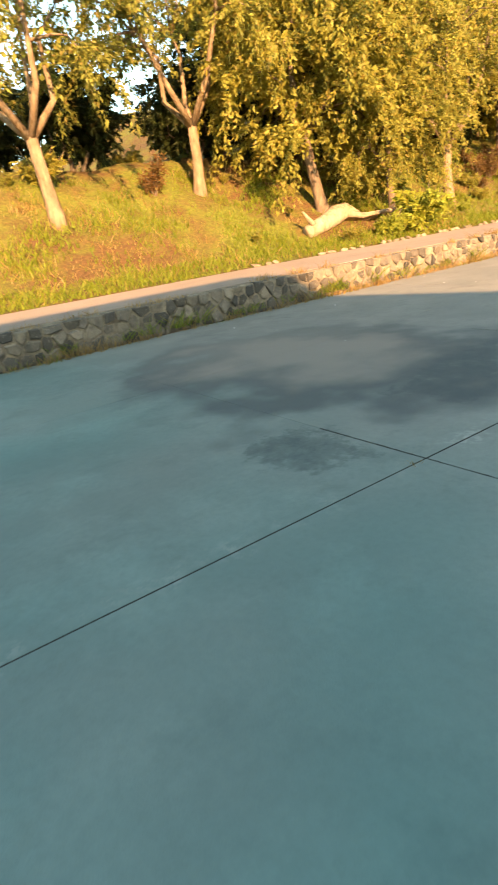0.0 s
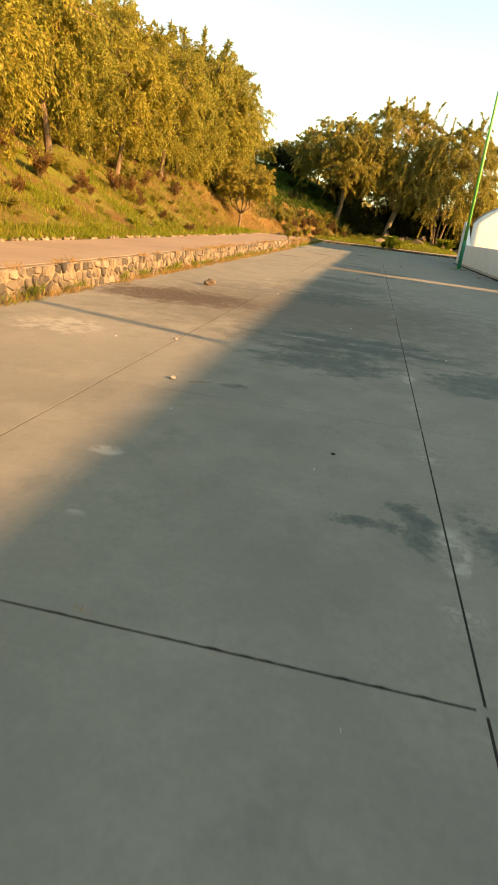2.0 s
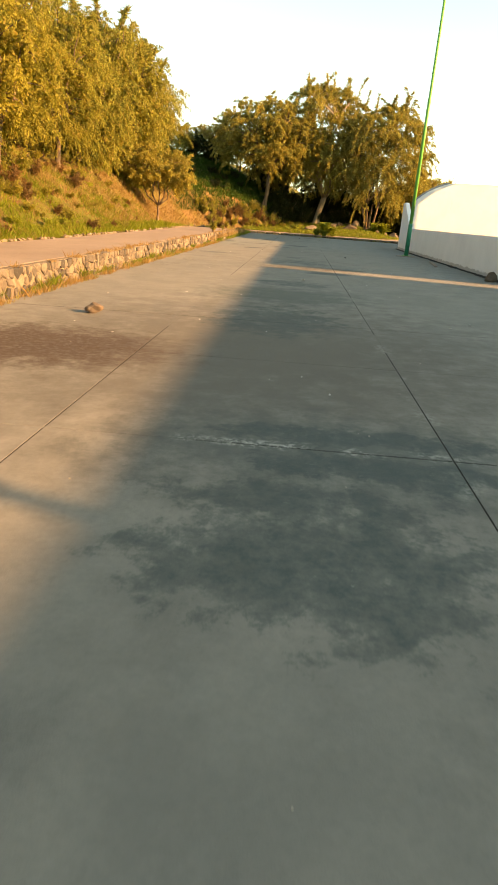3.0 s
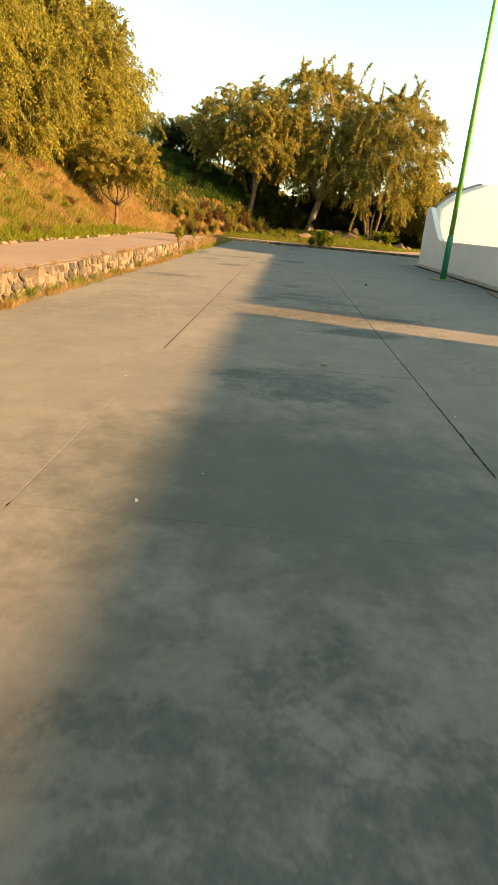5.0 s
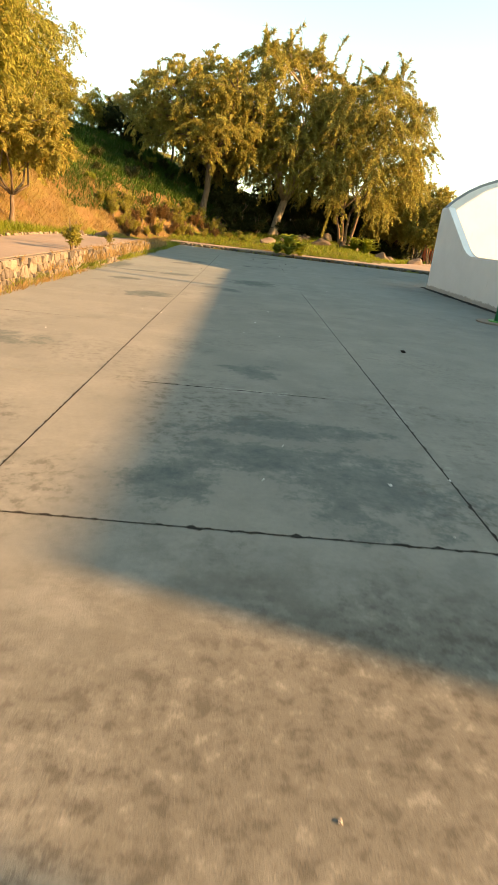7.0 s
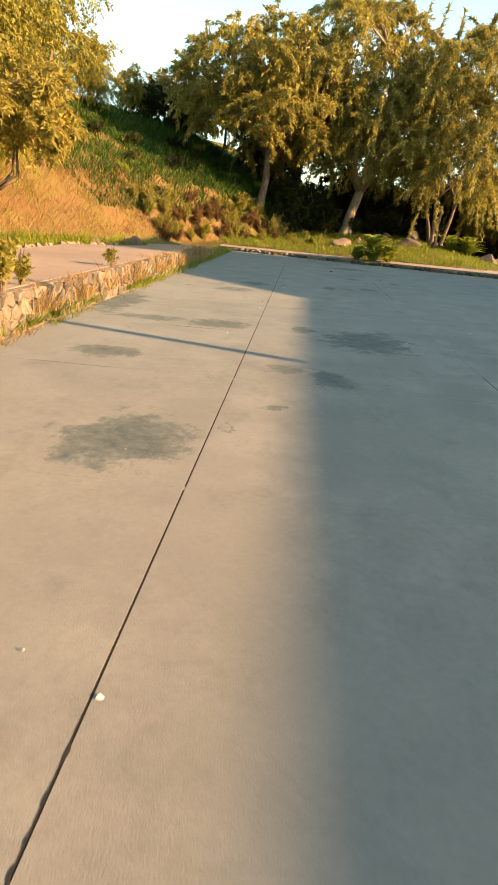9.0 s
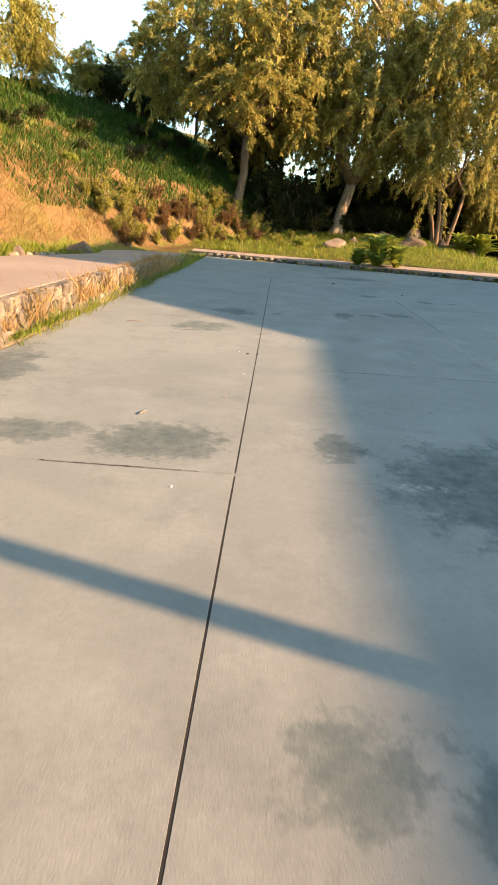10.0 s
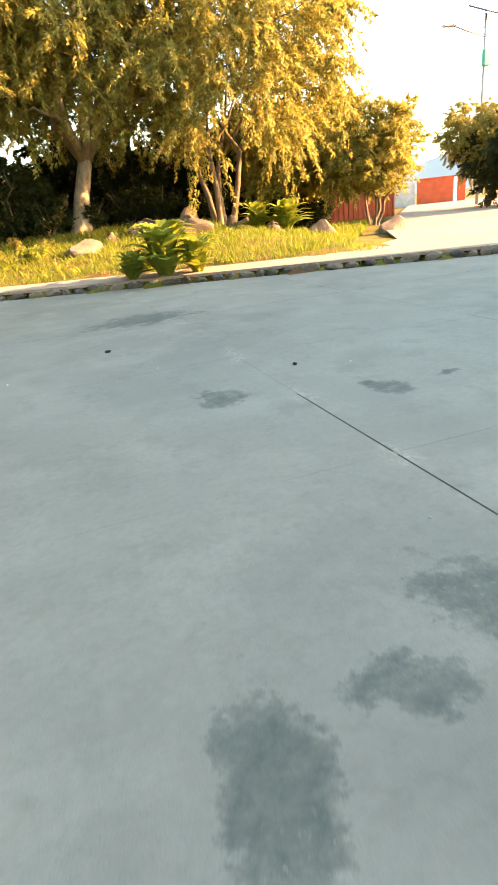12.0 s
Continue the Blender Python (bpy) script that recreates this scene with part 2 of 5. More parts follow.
def concrete_path():
    k = Mat("pinkish_path_concrete", 0.88)
    c = k.ramp(k.noise(0.6, 5, 0.6), [(0.3, (0.235, 0.185, 0.150)), (0.7, (0.30, 0.24, 0.195))])
    c = k.mix(k.ramp(k.noise(3.5, 6, 0.7), [(0.5, 0.0), (0.75, 0.6)]), c, (0.20, 0.165, 0.13))
    c = k.mix(k.ramp(k.noise(60, 3, 0.7), [(0.6, 0.0), (0.75, 0.5)]), c, (0.40, 0.35, 0.29))
    k.color(c).bump(k.noise(45, 4, 0.7), 0.3, 0.01)
    return k.m


def stone_mat(name, a, b, dark=(0.05, 0.047, 0.042)):
    k = Mat(name, 0.9)
    c = k.mix(k.math("FRACT", k.math("ADD", k.each(), k.island())), a, b)
    c = k.mix(k.ramp(k.noise(6, 5, 0.7), [(0.45, 0.0), (0.7, 0.85)]), c, dark)
    c = k.mix(k.ramp(k.noise(22, 4, 0.7), [(0.58, 0.0), (0.75, 0.6)]), c, (0.34, 0.32, 0.28))
    k.color(c).bump(k.noise(30, 6, 0.7), 0.6, 0.02)
    return k.m


def mortar_mat():
    k = Mat("old_mortar", 0.95)
    k.color(k.ramp(k.noise(9, 6, 0.7), [(0.3, (0.070, 0.060, 0.046)), (0.7, (0.27, 0.225, 0.165))])).bump(k.noise(40, 5, 0.7), 0.7, 0.02)
    return k.m


def ground_mat():
    k = Mat("grassy_soil", 0.95, spec=0.15)
    patch = k.noise(0.28, 6, 0.65)
    mid = k.noise(1.7, 6, 0.7)
    fine = k.noise(14, 4, 0.75)
    grass = k.ramp(fine, [(0.3, (0.06, 0.075, 0.014)), (0.6, (0.135, 0.145, 0.030)), (0.8, (0.19, 0.175, 0.05))])
    dry = k.ramp(fine, [(0.3, (0.050, 0.028, 0.014)), (0.7, (0.150, 0.082, 0.038))])
    soil = k.ramp(mid, [(0.3, (0.085, 0.050, 0.026)), (0.7, (0.215, 0.130, 0.062))])
    c = k.mix(k.ramp(k.math("ADD", k.math("MULTIPLY", patch, 0.5), k.math("MULTIPLY", mid, 0.5)), [(0.44, 0.0), (0.58, 0.95)]), grass, dry)
    g = k.t.nodes.new("ShaderNodeSeparateXYZ")
    n = k.t.nodes.new("ShaderNodeNewGeometry")
    k.link(n.outputs["True Normal"], g.inputs[0])
    steep = k.ramp(k.math("ADD", g.outputs[2], k.math("MULTIPLY", k.math("SUBTRACT", mid, 0.5), 0.35)), [(0.64, 1.0), (0.80, 0.0)])
    c = k.mix(k.math("MULTIPLY", steep, 0.85), c, soil)
    k.color(c).bump(k.math("ADD", mid, k.math("MULTIPLY", fine, 0.5)), 0.9, 0.08)
    return k.m


def white_paint():
    k = Mat("white_limewash", 0.75)
    c = k.ramp(k.noise(0.8, 5, 0.65), [(0.3, (0.78, 0.79, 0.79)), (0.7, (0.87, 0.875, 0.87))])
    c = k.mix(k.ramp(k.noise(4, 6, 0.75, stretch=(1, 1, 0.35)), [(0.6, 0.0), (0.8, 0.4)]), c, (0.52, 0.50, 0.47))
    z = k.t.nodes.new("ShaderNodeSeparateXYZ")
    k.link(k.pos, z.inputs[0])
    low = k.ramp(k.math("ADD", z.outputs[2], k.math("MULTIPLY", k.noise(5, 5, 0.7), -0.22)), [(-0.04, 0.6), (0.03, 0.0)])
    c = k.mix(low, c, (0.26, 0.24, 0.21))
    k.color(c).bump(k.noise(25, 5, 0.6), 0.2, 0.008)
    return k.m


def paint(name, col, rough=0.45, wear=0.25, worn=(0.2, 0.15, 0.1)):
    k = Mat(name, rough)
    d = tuple(v * 0.72 for v in col)
    c = k.ramp(k.noise(3, 5, 0.6), [(0.3, d), (0.7, col)])
    c = k.mix(k.ramp(k.noise(11, 6, 0.75), [(0.62, 0.0), (0.74, wear)]), c, worn)
    k.color(c).bump(k.noise(60, 3, 0.6), 0.1, 0.003)
    return k.m


def bark_mat(name, a, b):
    k = Mat(name, 0.92, spec=0.15)
    c = k.ramp(k.noise(9, 6, 0.7, co=k.obj, stretch=(1, 1, 0.3)), [(0.3, a), (0.7, b)])
    k.color(c).bump(k.noise(18, 6, 0.75, co=k.obj, stretch=(1, 1, 0.25)), 0.9, 0.04)
    return k.m


def leaf_mat(name, dark, light, dry, amount=0.12):
    k = Mat(name, 0.6, spec=0.25)
    r = k.island()
    c = k.mix(r, dark, light)
    c = k.mix(k.ramp(k.math("FRACT", k.math("MULTIPLY", r, 7.31)), [(1 - amount - 0.02, 0.0), (1 - amount, 0.8)]), c, dry)
    c = k.mix(k.math("MULTIPLY", k.each(), 0.35), c, (light[0] * 1.15, light[1] * 0.95, light[2] * 0.7))
    c = k.mix(k.ramp(k.noise(0.5, 3, 0.6), [(0.35, 0.35), (0.65, 0.0)]), c, dark)
    k.color(c)
    tr = k.t.nodes.new("ShaderNodeBsdfTranslucent")
    ad = k.t.nodes.new("ShaderNodeMixShader")
    ad.inputs[0].default_value = 0.5
    k.link(c, tr.inputs[0]).link(k.b.outputs[0], ad.inputs[1]).link(tr.outputs[0], ad.inputs[2])
    k.link(ad.outputs[0], k.t.nodes["Material Output"].inputs[0])
    return k.m


CONCRETE = concrete_plaza()
PATH_CONCRETE = concrete_path()
STONE = stone_mat("field_stone", (0.042, 0.041, 0.037), (0.225, 0.190, 0.145))
EDGE_STONE = stone_mat("edging_stone", (0.13, 0.105, 0.075), (0.26, 0.21, 0.15), (0.09, 0.075, 0.05))
ROCK = stone_mat("boulder_stone", (0.08, 0.062, 0.045), (0.15, 0.118, 0.09), (0.06, 0.05, 0.04))
MORTAR = mortar_mat()
GROUND = ground_mat()
WHITE = white_paint()
GREEN_PAINT = paint("green_enamel", (0.13, 0.42, 0.10), 0.35, 0.2)
TEAL_PAINT = paint("teal_green_enamel", (0.015, 0.24, 0.15), 0.4, 0.25)
RED_PAINT = paint("red_oxide_paint", (0.55, 0.105, 0.045), 0.6, 0.3, (0.3, 0.1, 0.06))
GREY_PAINT = paint("pale_grey_paint", (0.55, 0.55, 0.53), 0.6, 0.3, (0.35, 0.3, 0.25))
METAL = paint("dull_galvanised_steel", (0.30, 0.31, 0.32), 0.5, 0.3)
PANEL = paint("dark_solar_glass", (0.02, 0.025, 0.04), 0.2, 0.05)
TEAL = paint("teal_plastic", (0.02, 0.30, 0.20), 0.4, 0.1)
BLOCKWORK = paint("plain_render", (0.42, 0.38, 0.33), 0.9, 0.4)
BARK = bark_mat("grey_brown_bark", (0.075, 0.055, 0.04), (0.21, 0.16, 0.115))
BARK_PALE = bark_mat("pale_limed_bark", (0.16, 0.115, 0.075), (0.42, 0.34, 0.24))
BARK_TAN = bark_mat("tan_bark", (0.10, 0.070, 0.045), (0.30, 0.225, 0.15))
LEAF_GOLD = leaf_mat("golden_green_leaves", (0.125, 0.135, 0.028), (0.330, 0.330, 0.080), (0.30, 0.21, 0.07))
LEAF_OLIVE = leaf_mat("olive_leaves", (0.150, 0.155, 0.036), (0.370, 0.340, 0.095), (0.30, 0.20, 0.07), 0.14)
# near-black leaves: the canopy's shade over the understory is put into this colour
LEAF_SHADED = leaf_mat("shade_dark_leaves", (0.018, 0.030, 0.010), (0.050, 0.066, 0.020), (0.10, 0.08, 0.03), 0.05)
LEAF_FRESH = leaf_mat("fresh_leaves", (0.16, 0.22, 0.035), (0.32, 0.37, 0.075), (0.30, 0.28, 0.07), 0.10)
GRASS_MAT = leaf_mat("grass_blades", (0.085, 0.130, 0.017), (0.215, 0.270, 0.040), (0.28, 0.23, 0.07), 0.12)
# green of the mound, with the trees' shadow on it mixed into the colour
GRASS_SHADED = leaf_mat("shade_deep_green_blades", (0.022, 0.060, 0.010), (0.060, 0.130, 0.022), (0.14, 0.13, 0.05), 0.08)
STRAW = leaf_mat("straw_blades", (0.20, 0.135, 0.055), (0.38, 0.27, 0.115), (0.42, 0.33, 0.17), 0.30)
RUSTY = leaf_mat("rust_brown_shrub_leaves", (0.085, 0.052, 0.022), (0.20, 0.115, 0.048), (0.11, 0.11, 0.03), 0.25)
LITTER = paint("paper_litter", (0.62, 0.61, 0.58), 0.8, 0.3)
PEBBLE = stone_mat("pale_pebble", (0.30, 0.27, 0.23), (0.48, 0.45, 0.40), (0.15, 0.13, 0.11))


# ---- building helpers ----
def mesh_from(name, verts, faces, mat, smooth=False):
    me = bpy.data.meshes.new(name)
    me.from_pydata([tuple(v) for v in verts], [], [tuple(f) for f in faces])
    me.materials.append(mat)
    if smooth:
        me.polygons.foreach_set("use_smooth", [True] * len(me.polygons))
    me.update()
    return me


def mesh_bm(name, bm, mat, smooth=False):
    me = bpy.data.meshes.new(name)
    bmesh.ops.recalc_face_normals(bm, faces=bm.faces)
    bm.to_mesh(me)
    bm.free()
    me.materials.append(mat)
    if smooth:
        me.polygons.foreach_set("use_smooth", [True] * len(me.polygons))
    return me


def part(name, bm, material, parent, label="", smooth=False):
    me = bm if isinstance(bm, bpy.types.Mesh) else mesh_bm(name, bm, material, smooth)
    ob = new(name, me)
    ob.parent = parent
    if label:
        tagged(ob, label)
    return ob


def thing(name, label, category, at=(0, 0, 0), group="", kind="", rz=0.0):
    ob = new(name)
    ob.empty_display_size = 0.2
    ob.matrix_basis = pose(*at, 0, 0, rz)
    return tagged(ob, label, category, group, kind)


def box(bm, x0, x1, y0, y1, z0, z1, bevel=0.0):
    r = bmesh.ops.create_cube(bm, size=1.0)
    for v in r["verts"]:
        v.co = Vector(((x0 + x1) / 2 + v.co.x * (x1 - x0), (y0 + y1) / 2 + v.co.y * (y1 - y0), (z0 + z1) / 2 + v.co.z * (z1 - z0)))
    if bevel:
        es = list({e for v in r["verts"] for e in v.link_edges})
        bmesh.ops.bevel(bm, geom=es, offset=bevel, segments=2, affect="EDGES", profile=0.6)
    return bm


def prism(bm, outline, axis, a, b):
    """An outline of 2D points, drawn out along an axis from a to b."""
    def at(p, q):
        return {"x": (q, p[0], p[1]), "y": (p[0], q, p[1]), "z": (p[0], p[1], q)}[axis]
    lo = [bm.verts.new(at(p, a)) for p in outline]
    hi = [bm.verts.new(at(p, b)) for p in outline]
    bm.faces.new(lo)
    bm.faces.new(hi[::-1])
    n = len(outline)
    for i in range(n):
        bm.faces.new((lo[i], lo[(i + 1) % n], hi[(i + 1) % n], hi[i]))
    return bm


def tube(bm, points, radii, sides=8):
    """A tapered, bent tube with closed ends."""
    rings = []
    for i, p in enumerate(points):
        p = Vector(p)
        d = (Vector(points[min(i + 1, len(points) - 1)]) - Vector(points[max(i - 1, 0)])).normalized()
        u = d.cross(Vector((0.31, 0.95, 0.12))).normalized()
        w = d.cross(u)
        rings.append([bm.verts.new(p + (u * math.cos(a) + w * math.sin(a)) * radii[i]) for a in (2 * math.pi * k / sides for k in range(sides))])
    for r, s in zip(rings, rings[1:]):
        for k in range(sides):
            bm.faces.new((r[k], r[(k + 1) % sides], s[(k + 1) % sides], s[k]))
    bm.faces.new(rings[0][::-1])
    bm.faces.new(rings[-1])
    return bm


def path_level(y):
    """The raised path's height over the plaza: level, then ramping down at its far end."""
    return np.interp(y, [22.0, 29.0, 42.0, 44.5, 48.0, 51.5], [0.405, 0.44, 0.44, 0.34, 0.20, 0.08])


def height(x, y):
    """The lie of the land: plaza bed, terrace, bank and hill, far verge."""
    x, y = np.asarray(x, float), np.asarray(y, float)
    xb = np.interp(y, [-60, 20, 30, 43, 48, 52, 56, 60, 64, 75, 120], [-7.8, -7.7, -8.0, -9.2, -9.2, -8.4, -6.0, -2.8, 0.0, 4.0, 10])
    d = xb - x
    foot = path_level(y) - 0.02
    steep = np.interp(y, [27, 42, 58, 66], [0.0, 1.0, 1.0, 0.6])
    a = foot + 0.20 * np.clip(d, 0, 1.2) + 0.58 * np.clip(d - 1.2, 0, np.interp(y, [6, 16], [4.2, 9.0])) + np.interp(y, [6, 16], [0.0, 0.18]) * np.clip(d - 10.2, 0, 30)
    b = foot + 0.12 * np.clip(d, 0, 0.8) + 1.0 * np.clip(d - 0.8, 0, 2.6) + 0.42 * np.clip(d - 3.4, 0, 9) + 0.1 * np.clip(d - 12.4, 0, 30)
    hill = (1 - steep) * a + steep * b
    e = y - (51.7 - 0.42 * x)
    lift = np.interp(x, [4, 7.5], [0.07, 0.0])
    base = np.where(e > 0, 0.08 + lift * np.clip(e, 0, 12), np.where(x < -5.3, foot - 0.02, -0.14))
    return np.where(d > 0, np.maximum(hill, base), base)


def ground_z(x, y):
    return float(height(x, y))


# ---- ground and setting ----
def make_ground():
    fx = np.concatenate([-30 - np.geomspace(4, 2600, 16)[::-1], np.arange(-30, 30, 0.5), 30 + np.geomspace(2, 2600, 18)])
    fy = np.concatenate([-30 - np.geomspace(4, 2600, 14)[::-1], np.arange(-30, 90, 0.5), 90 + np.geomspace(2, 2600, 18)])
    gx, gy = np.meshgrid(fx, fy)
    z = height(gx, gy)
    rough = np.array([[noise.noise((x * 0.7, y * 0.7, 1.3)) * 0.22 + noise.noise((x * 2.1, y * 2.1, 5.0)) * 0.10 for x in fx] for y in fy])
    hill = np.clip((z - 0.5) / 1.0, 0, 1)
    z = z + rough * hill + np.where((z > 0.1) & (z <= 0.5), rough * 0.10, 0)
    # the land falls away past the plaza towards the lowland
    far = np.clip((np.hypot(np.maximum(gx - 30, 0), np.maximum(gy - 110, 0))) / 400, 0, 1)
    z = z * (1 - far) - 18 * far
    verts = np.stack([gx, gy, z], -1).reshape(-1, 3)
    n, m = len(fx), len(fy)
    i = np.arange(n * m).reshape(m, n)
    faces = np.stack([i[:-1, :-1], i[:-1, 1:], i[1:, 1:], i[1:, :-1]], -1).reshape(-1, 4)
    me = mesh_from("ground", verts.tolist(), faces.tolist(), GROUND, True)
    tagged(new("ground", me), "uneven grassy earth rising into a wooded bank", "ground", kind="structure")


make_ground()


def far_edge(x):
    return 51.7 - 0.42 * x


def terrace():
    """The raised footpath behind the stone kerb wall."""
    ys = np.arange(-30, 53.6, 0.75)
    xb = np.interp(ys, [-60, 20, 30, 43, 50, 53.6], [-7.7, -7.6, -7.5, -7.9, -7.8, -8.6])
    wob = [0.10 * noise.noise((0.3 * y, 2.0, 0.0)) for y in ys]
    bm = bmesh.new()
    row = []
    for y, x, w in zip(ys, xb, wob):
        z = float(path_level(y))
        row.append([bm.verts.new((x + w, y, z - 0.14)), bm.verts.new((x + w, y, z - 0.005)), bm.verts.new((-5.16, y, z + 0.005)), bm.verts.new((-5.16, y, z - 0.14))])
    for a, b in zip(row, row[1:]):
        for k in range(4):
            bm.faces.new((a[k], a[(k + 1) % 4], b[(k + 1) % 4], b[k]))
    bm.faces.new(row[0][::-1])
    bm.faces.new(row[-1])
    ob = new("terrace_path", mesh_bm("terrace_path", bm, PATH_CONCRETE))
    tagged(ob, "raised pinkish concrete footpath along the bank", "path", kind="structure")


terrace()


def far_path():
    """The narrow paved strip past the plaza's end, which widens into the drive."""
    pts_near = [(-5.6, 54.15), (-2, 52.6), (2, 50.95), (5, 49.7), (9, 48.0), (14, 45.9), (30, 39.2)]
    pts_far = [(-5.6, 55.1), (-2, 53.5), (2, 51.9), (4.6, 51.2), (6.6, 52.6), (9.0, 57.0), (24.5, 78.0)]
    bm = bmesh.new()
    a = [bm.verts.new((x, y + 0.10, 0.09)) for x, y in pts_near]
    b = [bm.verts.new((x, y, 0.13)) for x, y in pts_far]
    c = [bm.verts.new((30, 75.0, 0.13))]
    for i in range(len(a) - 1):
        bm.faces.new((a[i], a[i + 1], b[i + 1], b[i]))
    bm.faces.new((a[-1], c[0], b[-1]))
    ext = bmesh.ops.extrude_face_region(bm, geom=list(bm.faces))
    for v in ext["geom"]:
        if isinstance(v, bmesh.types.BMVert):
            v.co.z += 0.05
    ob = new("drive", mesh_bm("drive", bm, PATH_CONCRETE))
    tagged(ob, "pale pinkish concrete drive past the plaza's end", "road", kind="structure")


far_path()


# ---- the white wall with its vaulted canopy, and the flagpole ----
def wall_outline(y0, y1, rise_at_end, rise_at_start):
    out = [(y0, -0.14), (y1, -0.14)]
    if rise_at_end:
        out += [(y1, 2.36), (y1 - 0.10, 2.40), (y1 - 0.62, 2.40), (y1 - 0.78, 2.30), (y1 - 2.55, 1.32), (y1 - 2.9, 1.16), (y1 - 3.2, 1.13)]
    else:
        out += [(y1, 1.13)]
    if rise_at_start:
        out += [(y0 + 3.2, 1.13), (y0 + 2.55, 1.32), (y0 + 0.78, 2.30), (y0 + 0.1, 2.40), (y0, 2.36)]
    else:
        out += [(y0, 1.13)]
    return out


def white_wall(y0, y1, rise_end, rise_start):
    wall = thing("white_wall", "white limewashed low wall with a raked end pier", "wall", (4.5, 0, 0), group="white walls")
    bm = bmesh.new()
    prism(bm, wall_outline(y0, y1, rise_end, rise_start), "x", 0.0, 0.20)
    bmesh.ops.bevel(bm, geom=[e for e in bm.edges if abs(e.verts[0].co.x - e.verts[1].co.x) < 1e-6 and e.calc_length() > 0.05], offset=0.025, segments=2, affect="EDGES")
    part("body", bm, WHITE, wall)
    return wall


white_wall(20.6, 39.3, True, False)


def arched_wall():
    """The tall white wall across the end of the yard, with a rounded shoulder."""
    ob = thing("white_gable_wall", "tall sunlit white wall with a rounded shoulder behind the low wall", "wall", (0, 42.0, 0))
    bm = bmesh.new()
    prism(bm, [(5.45, -0.14), (5.45, 2.45), (5.62, 2.66), (5.85, 2.88), (6.2, 3.14), (6.6, 3.36), (7.1, 3.56), (7.4, 3.64), (8.2, 3.68), (13.6, 3.70), (13.6, -0.14)], "y", 0.0, 0.22)
    part("body", bm, WHITE, ob)
    bm = bmesh.new()
    tube(bm, [(5.45, 0.11, 2.47), (5.62, 0.11, 2.68), (5.85, 0.11, 2.90), (6.2, 0.11, 3.16), (6.6, 0.11, 3.38), (7.1, 0.11, 3.58), (7.4, 0.11, 3.66)], [0.07] * 7, 6)
    part("edge_strip", bm, METAL, ob, "dark bent edging along the shoulder", True)


arched_wall()


def flagpole():
    pole = thing("flagpole", "tall green-painted steel flagpole on a round concrete footing", "flagpole", (3.7, 31.7, 0))
    bm = bmesh.new()
    tube(bm, [(0, 0, 1.28), (0, 0, 6), (0, 0, 6.02), (0, 0, 12), (0, 0, 17)], [0.074, 0.066, 0.056, 0.045, 0.034], 20)
    part("shaft", bm, GREEN_PAINT, pole, "light green painted shaft", True)
    bm = bmesh.new()
    tube(bm, [(0, 0, 0), (0, 0, 1.3), (0, 0, 1.34)], [0.094, 0.088, 0.075], 20)
    part("sleeve", bm, TEAL_PAINT, pole, "dark teal-green painted foot", True)
    bm = bmesh.new()
    tube(bm, [(0, 0, -0.12), (0, 0, 0.025), (0, 0, 0.03)], [0.42, 0.42, 0.40], 28)
    part("footing", bm, PATH_CONCRETE, pole, "pale round concrete footing")
    bm = bmesh.new()
    tube(bm, [(0, 0, 0.03), (0, 0, 0.05)], [0.2, 0.2], 20)
    part("base_plate", bm, GREEN_PAINT, pole)


flagpole()


def shade_walls():
    """Plain building fronts that close the place on the sun's side and throw its long shadows."""
    for name, out in (
        ("wall_east", [(17.05, -0.2), (17.05, 5.80), (33.8, 5.76), (38.6, 8.45), (47.0, 8.45), (47.0, -0.2), (42.1, -0.2), (42.1, 3.55), (41.5, 4.15), (40.2, 5.66), (39.85, 6.03), (39.5, 5.97), (39.2, 5.58), (39.2, -0.2)]),
        ("wall_south_east", [(-30.0, -0.2), (-30.0, 7.7), (-6.1, 7.7), (-3.43, 5.80), (15.95, 5.80), (15.95, -0.2)]),
    ):
        bm = bmesh.new()
        prism(bm, out, "x", 14.0, 14.3)
        tagged(new(name, mesh_bm(name, bm, BLOCKWORK)), "plain rendered building front with gables", "building", kind="structure")


shade_walls()


def mast():
    ob = thing("mast", "plain grey steel mast standing against the building front", "mast", (14.45, 1.60, -0.14))
    bm = bmesh.new()
    tube(bm, [(0, 0, 0), (0, 0, 4), (0, 0, 7.3)], [0.075, 0.07, 0.06], 12)
    part("shaft", bm, METAL, ob, smooth=True)


mast()


# ---- trees ----
def leaf_mesh(name, quads, mat):
    n, k = quads.shape[:2]
    me = bpy.data.meshes.new(name)
    me.vertices.add(n * k)
    me.loops.add(n * k)
    me.polygons.add(n)
    me.vertices.foreach_set("co", quads.reshape(-1).astype(np.float32))
    me.loops.foreach_set("vertex_index", np.arange(n * k, dtype=np.int32))
    me.polygons.foreach_set("loop_start", np.arange(0, n * k, k, dtype=np.int32))
    me.update(calc_edges=True)
    me.materials.append(mat)
    return me


def unit(v):
    return v / (np.linalg.norm(v, axis=-1, keepdims=True) + 1e-9)


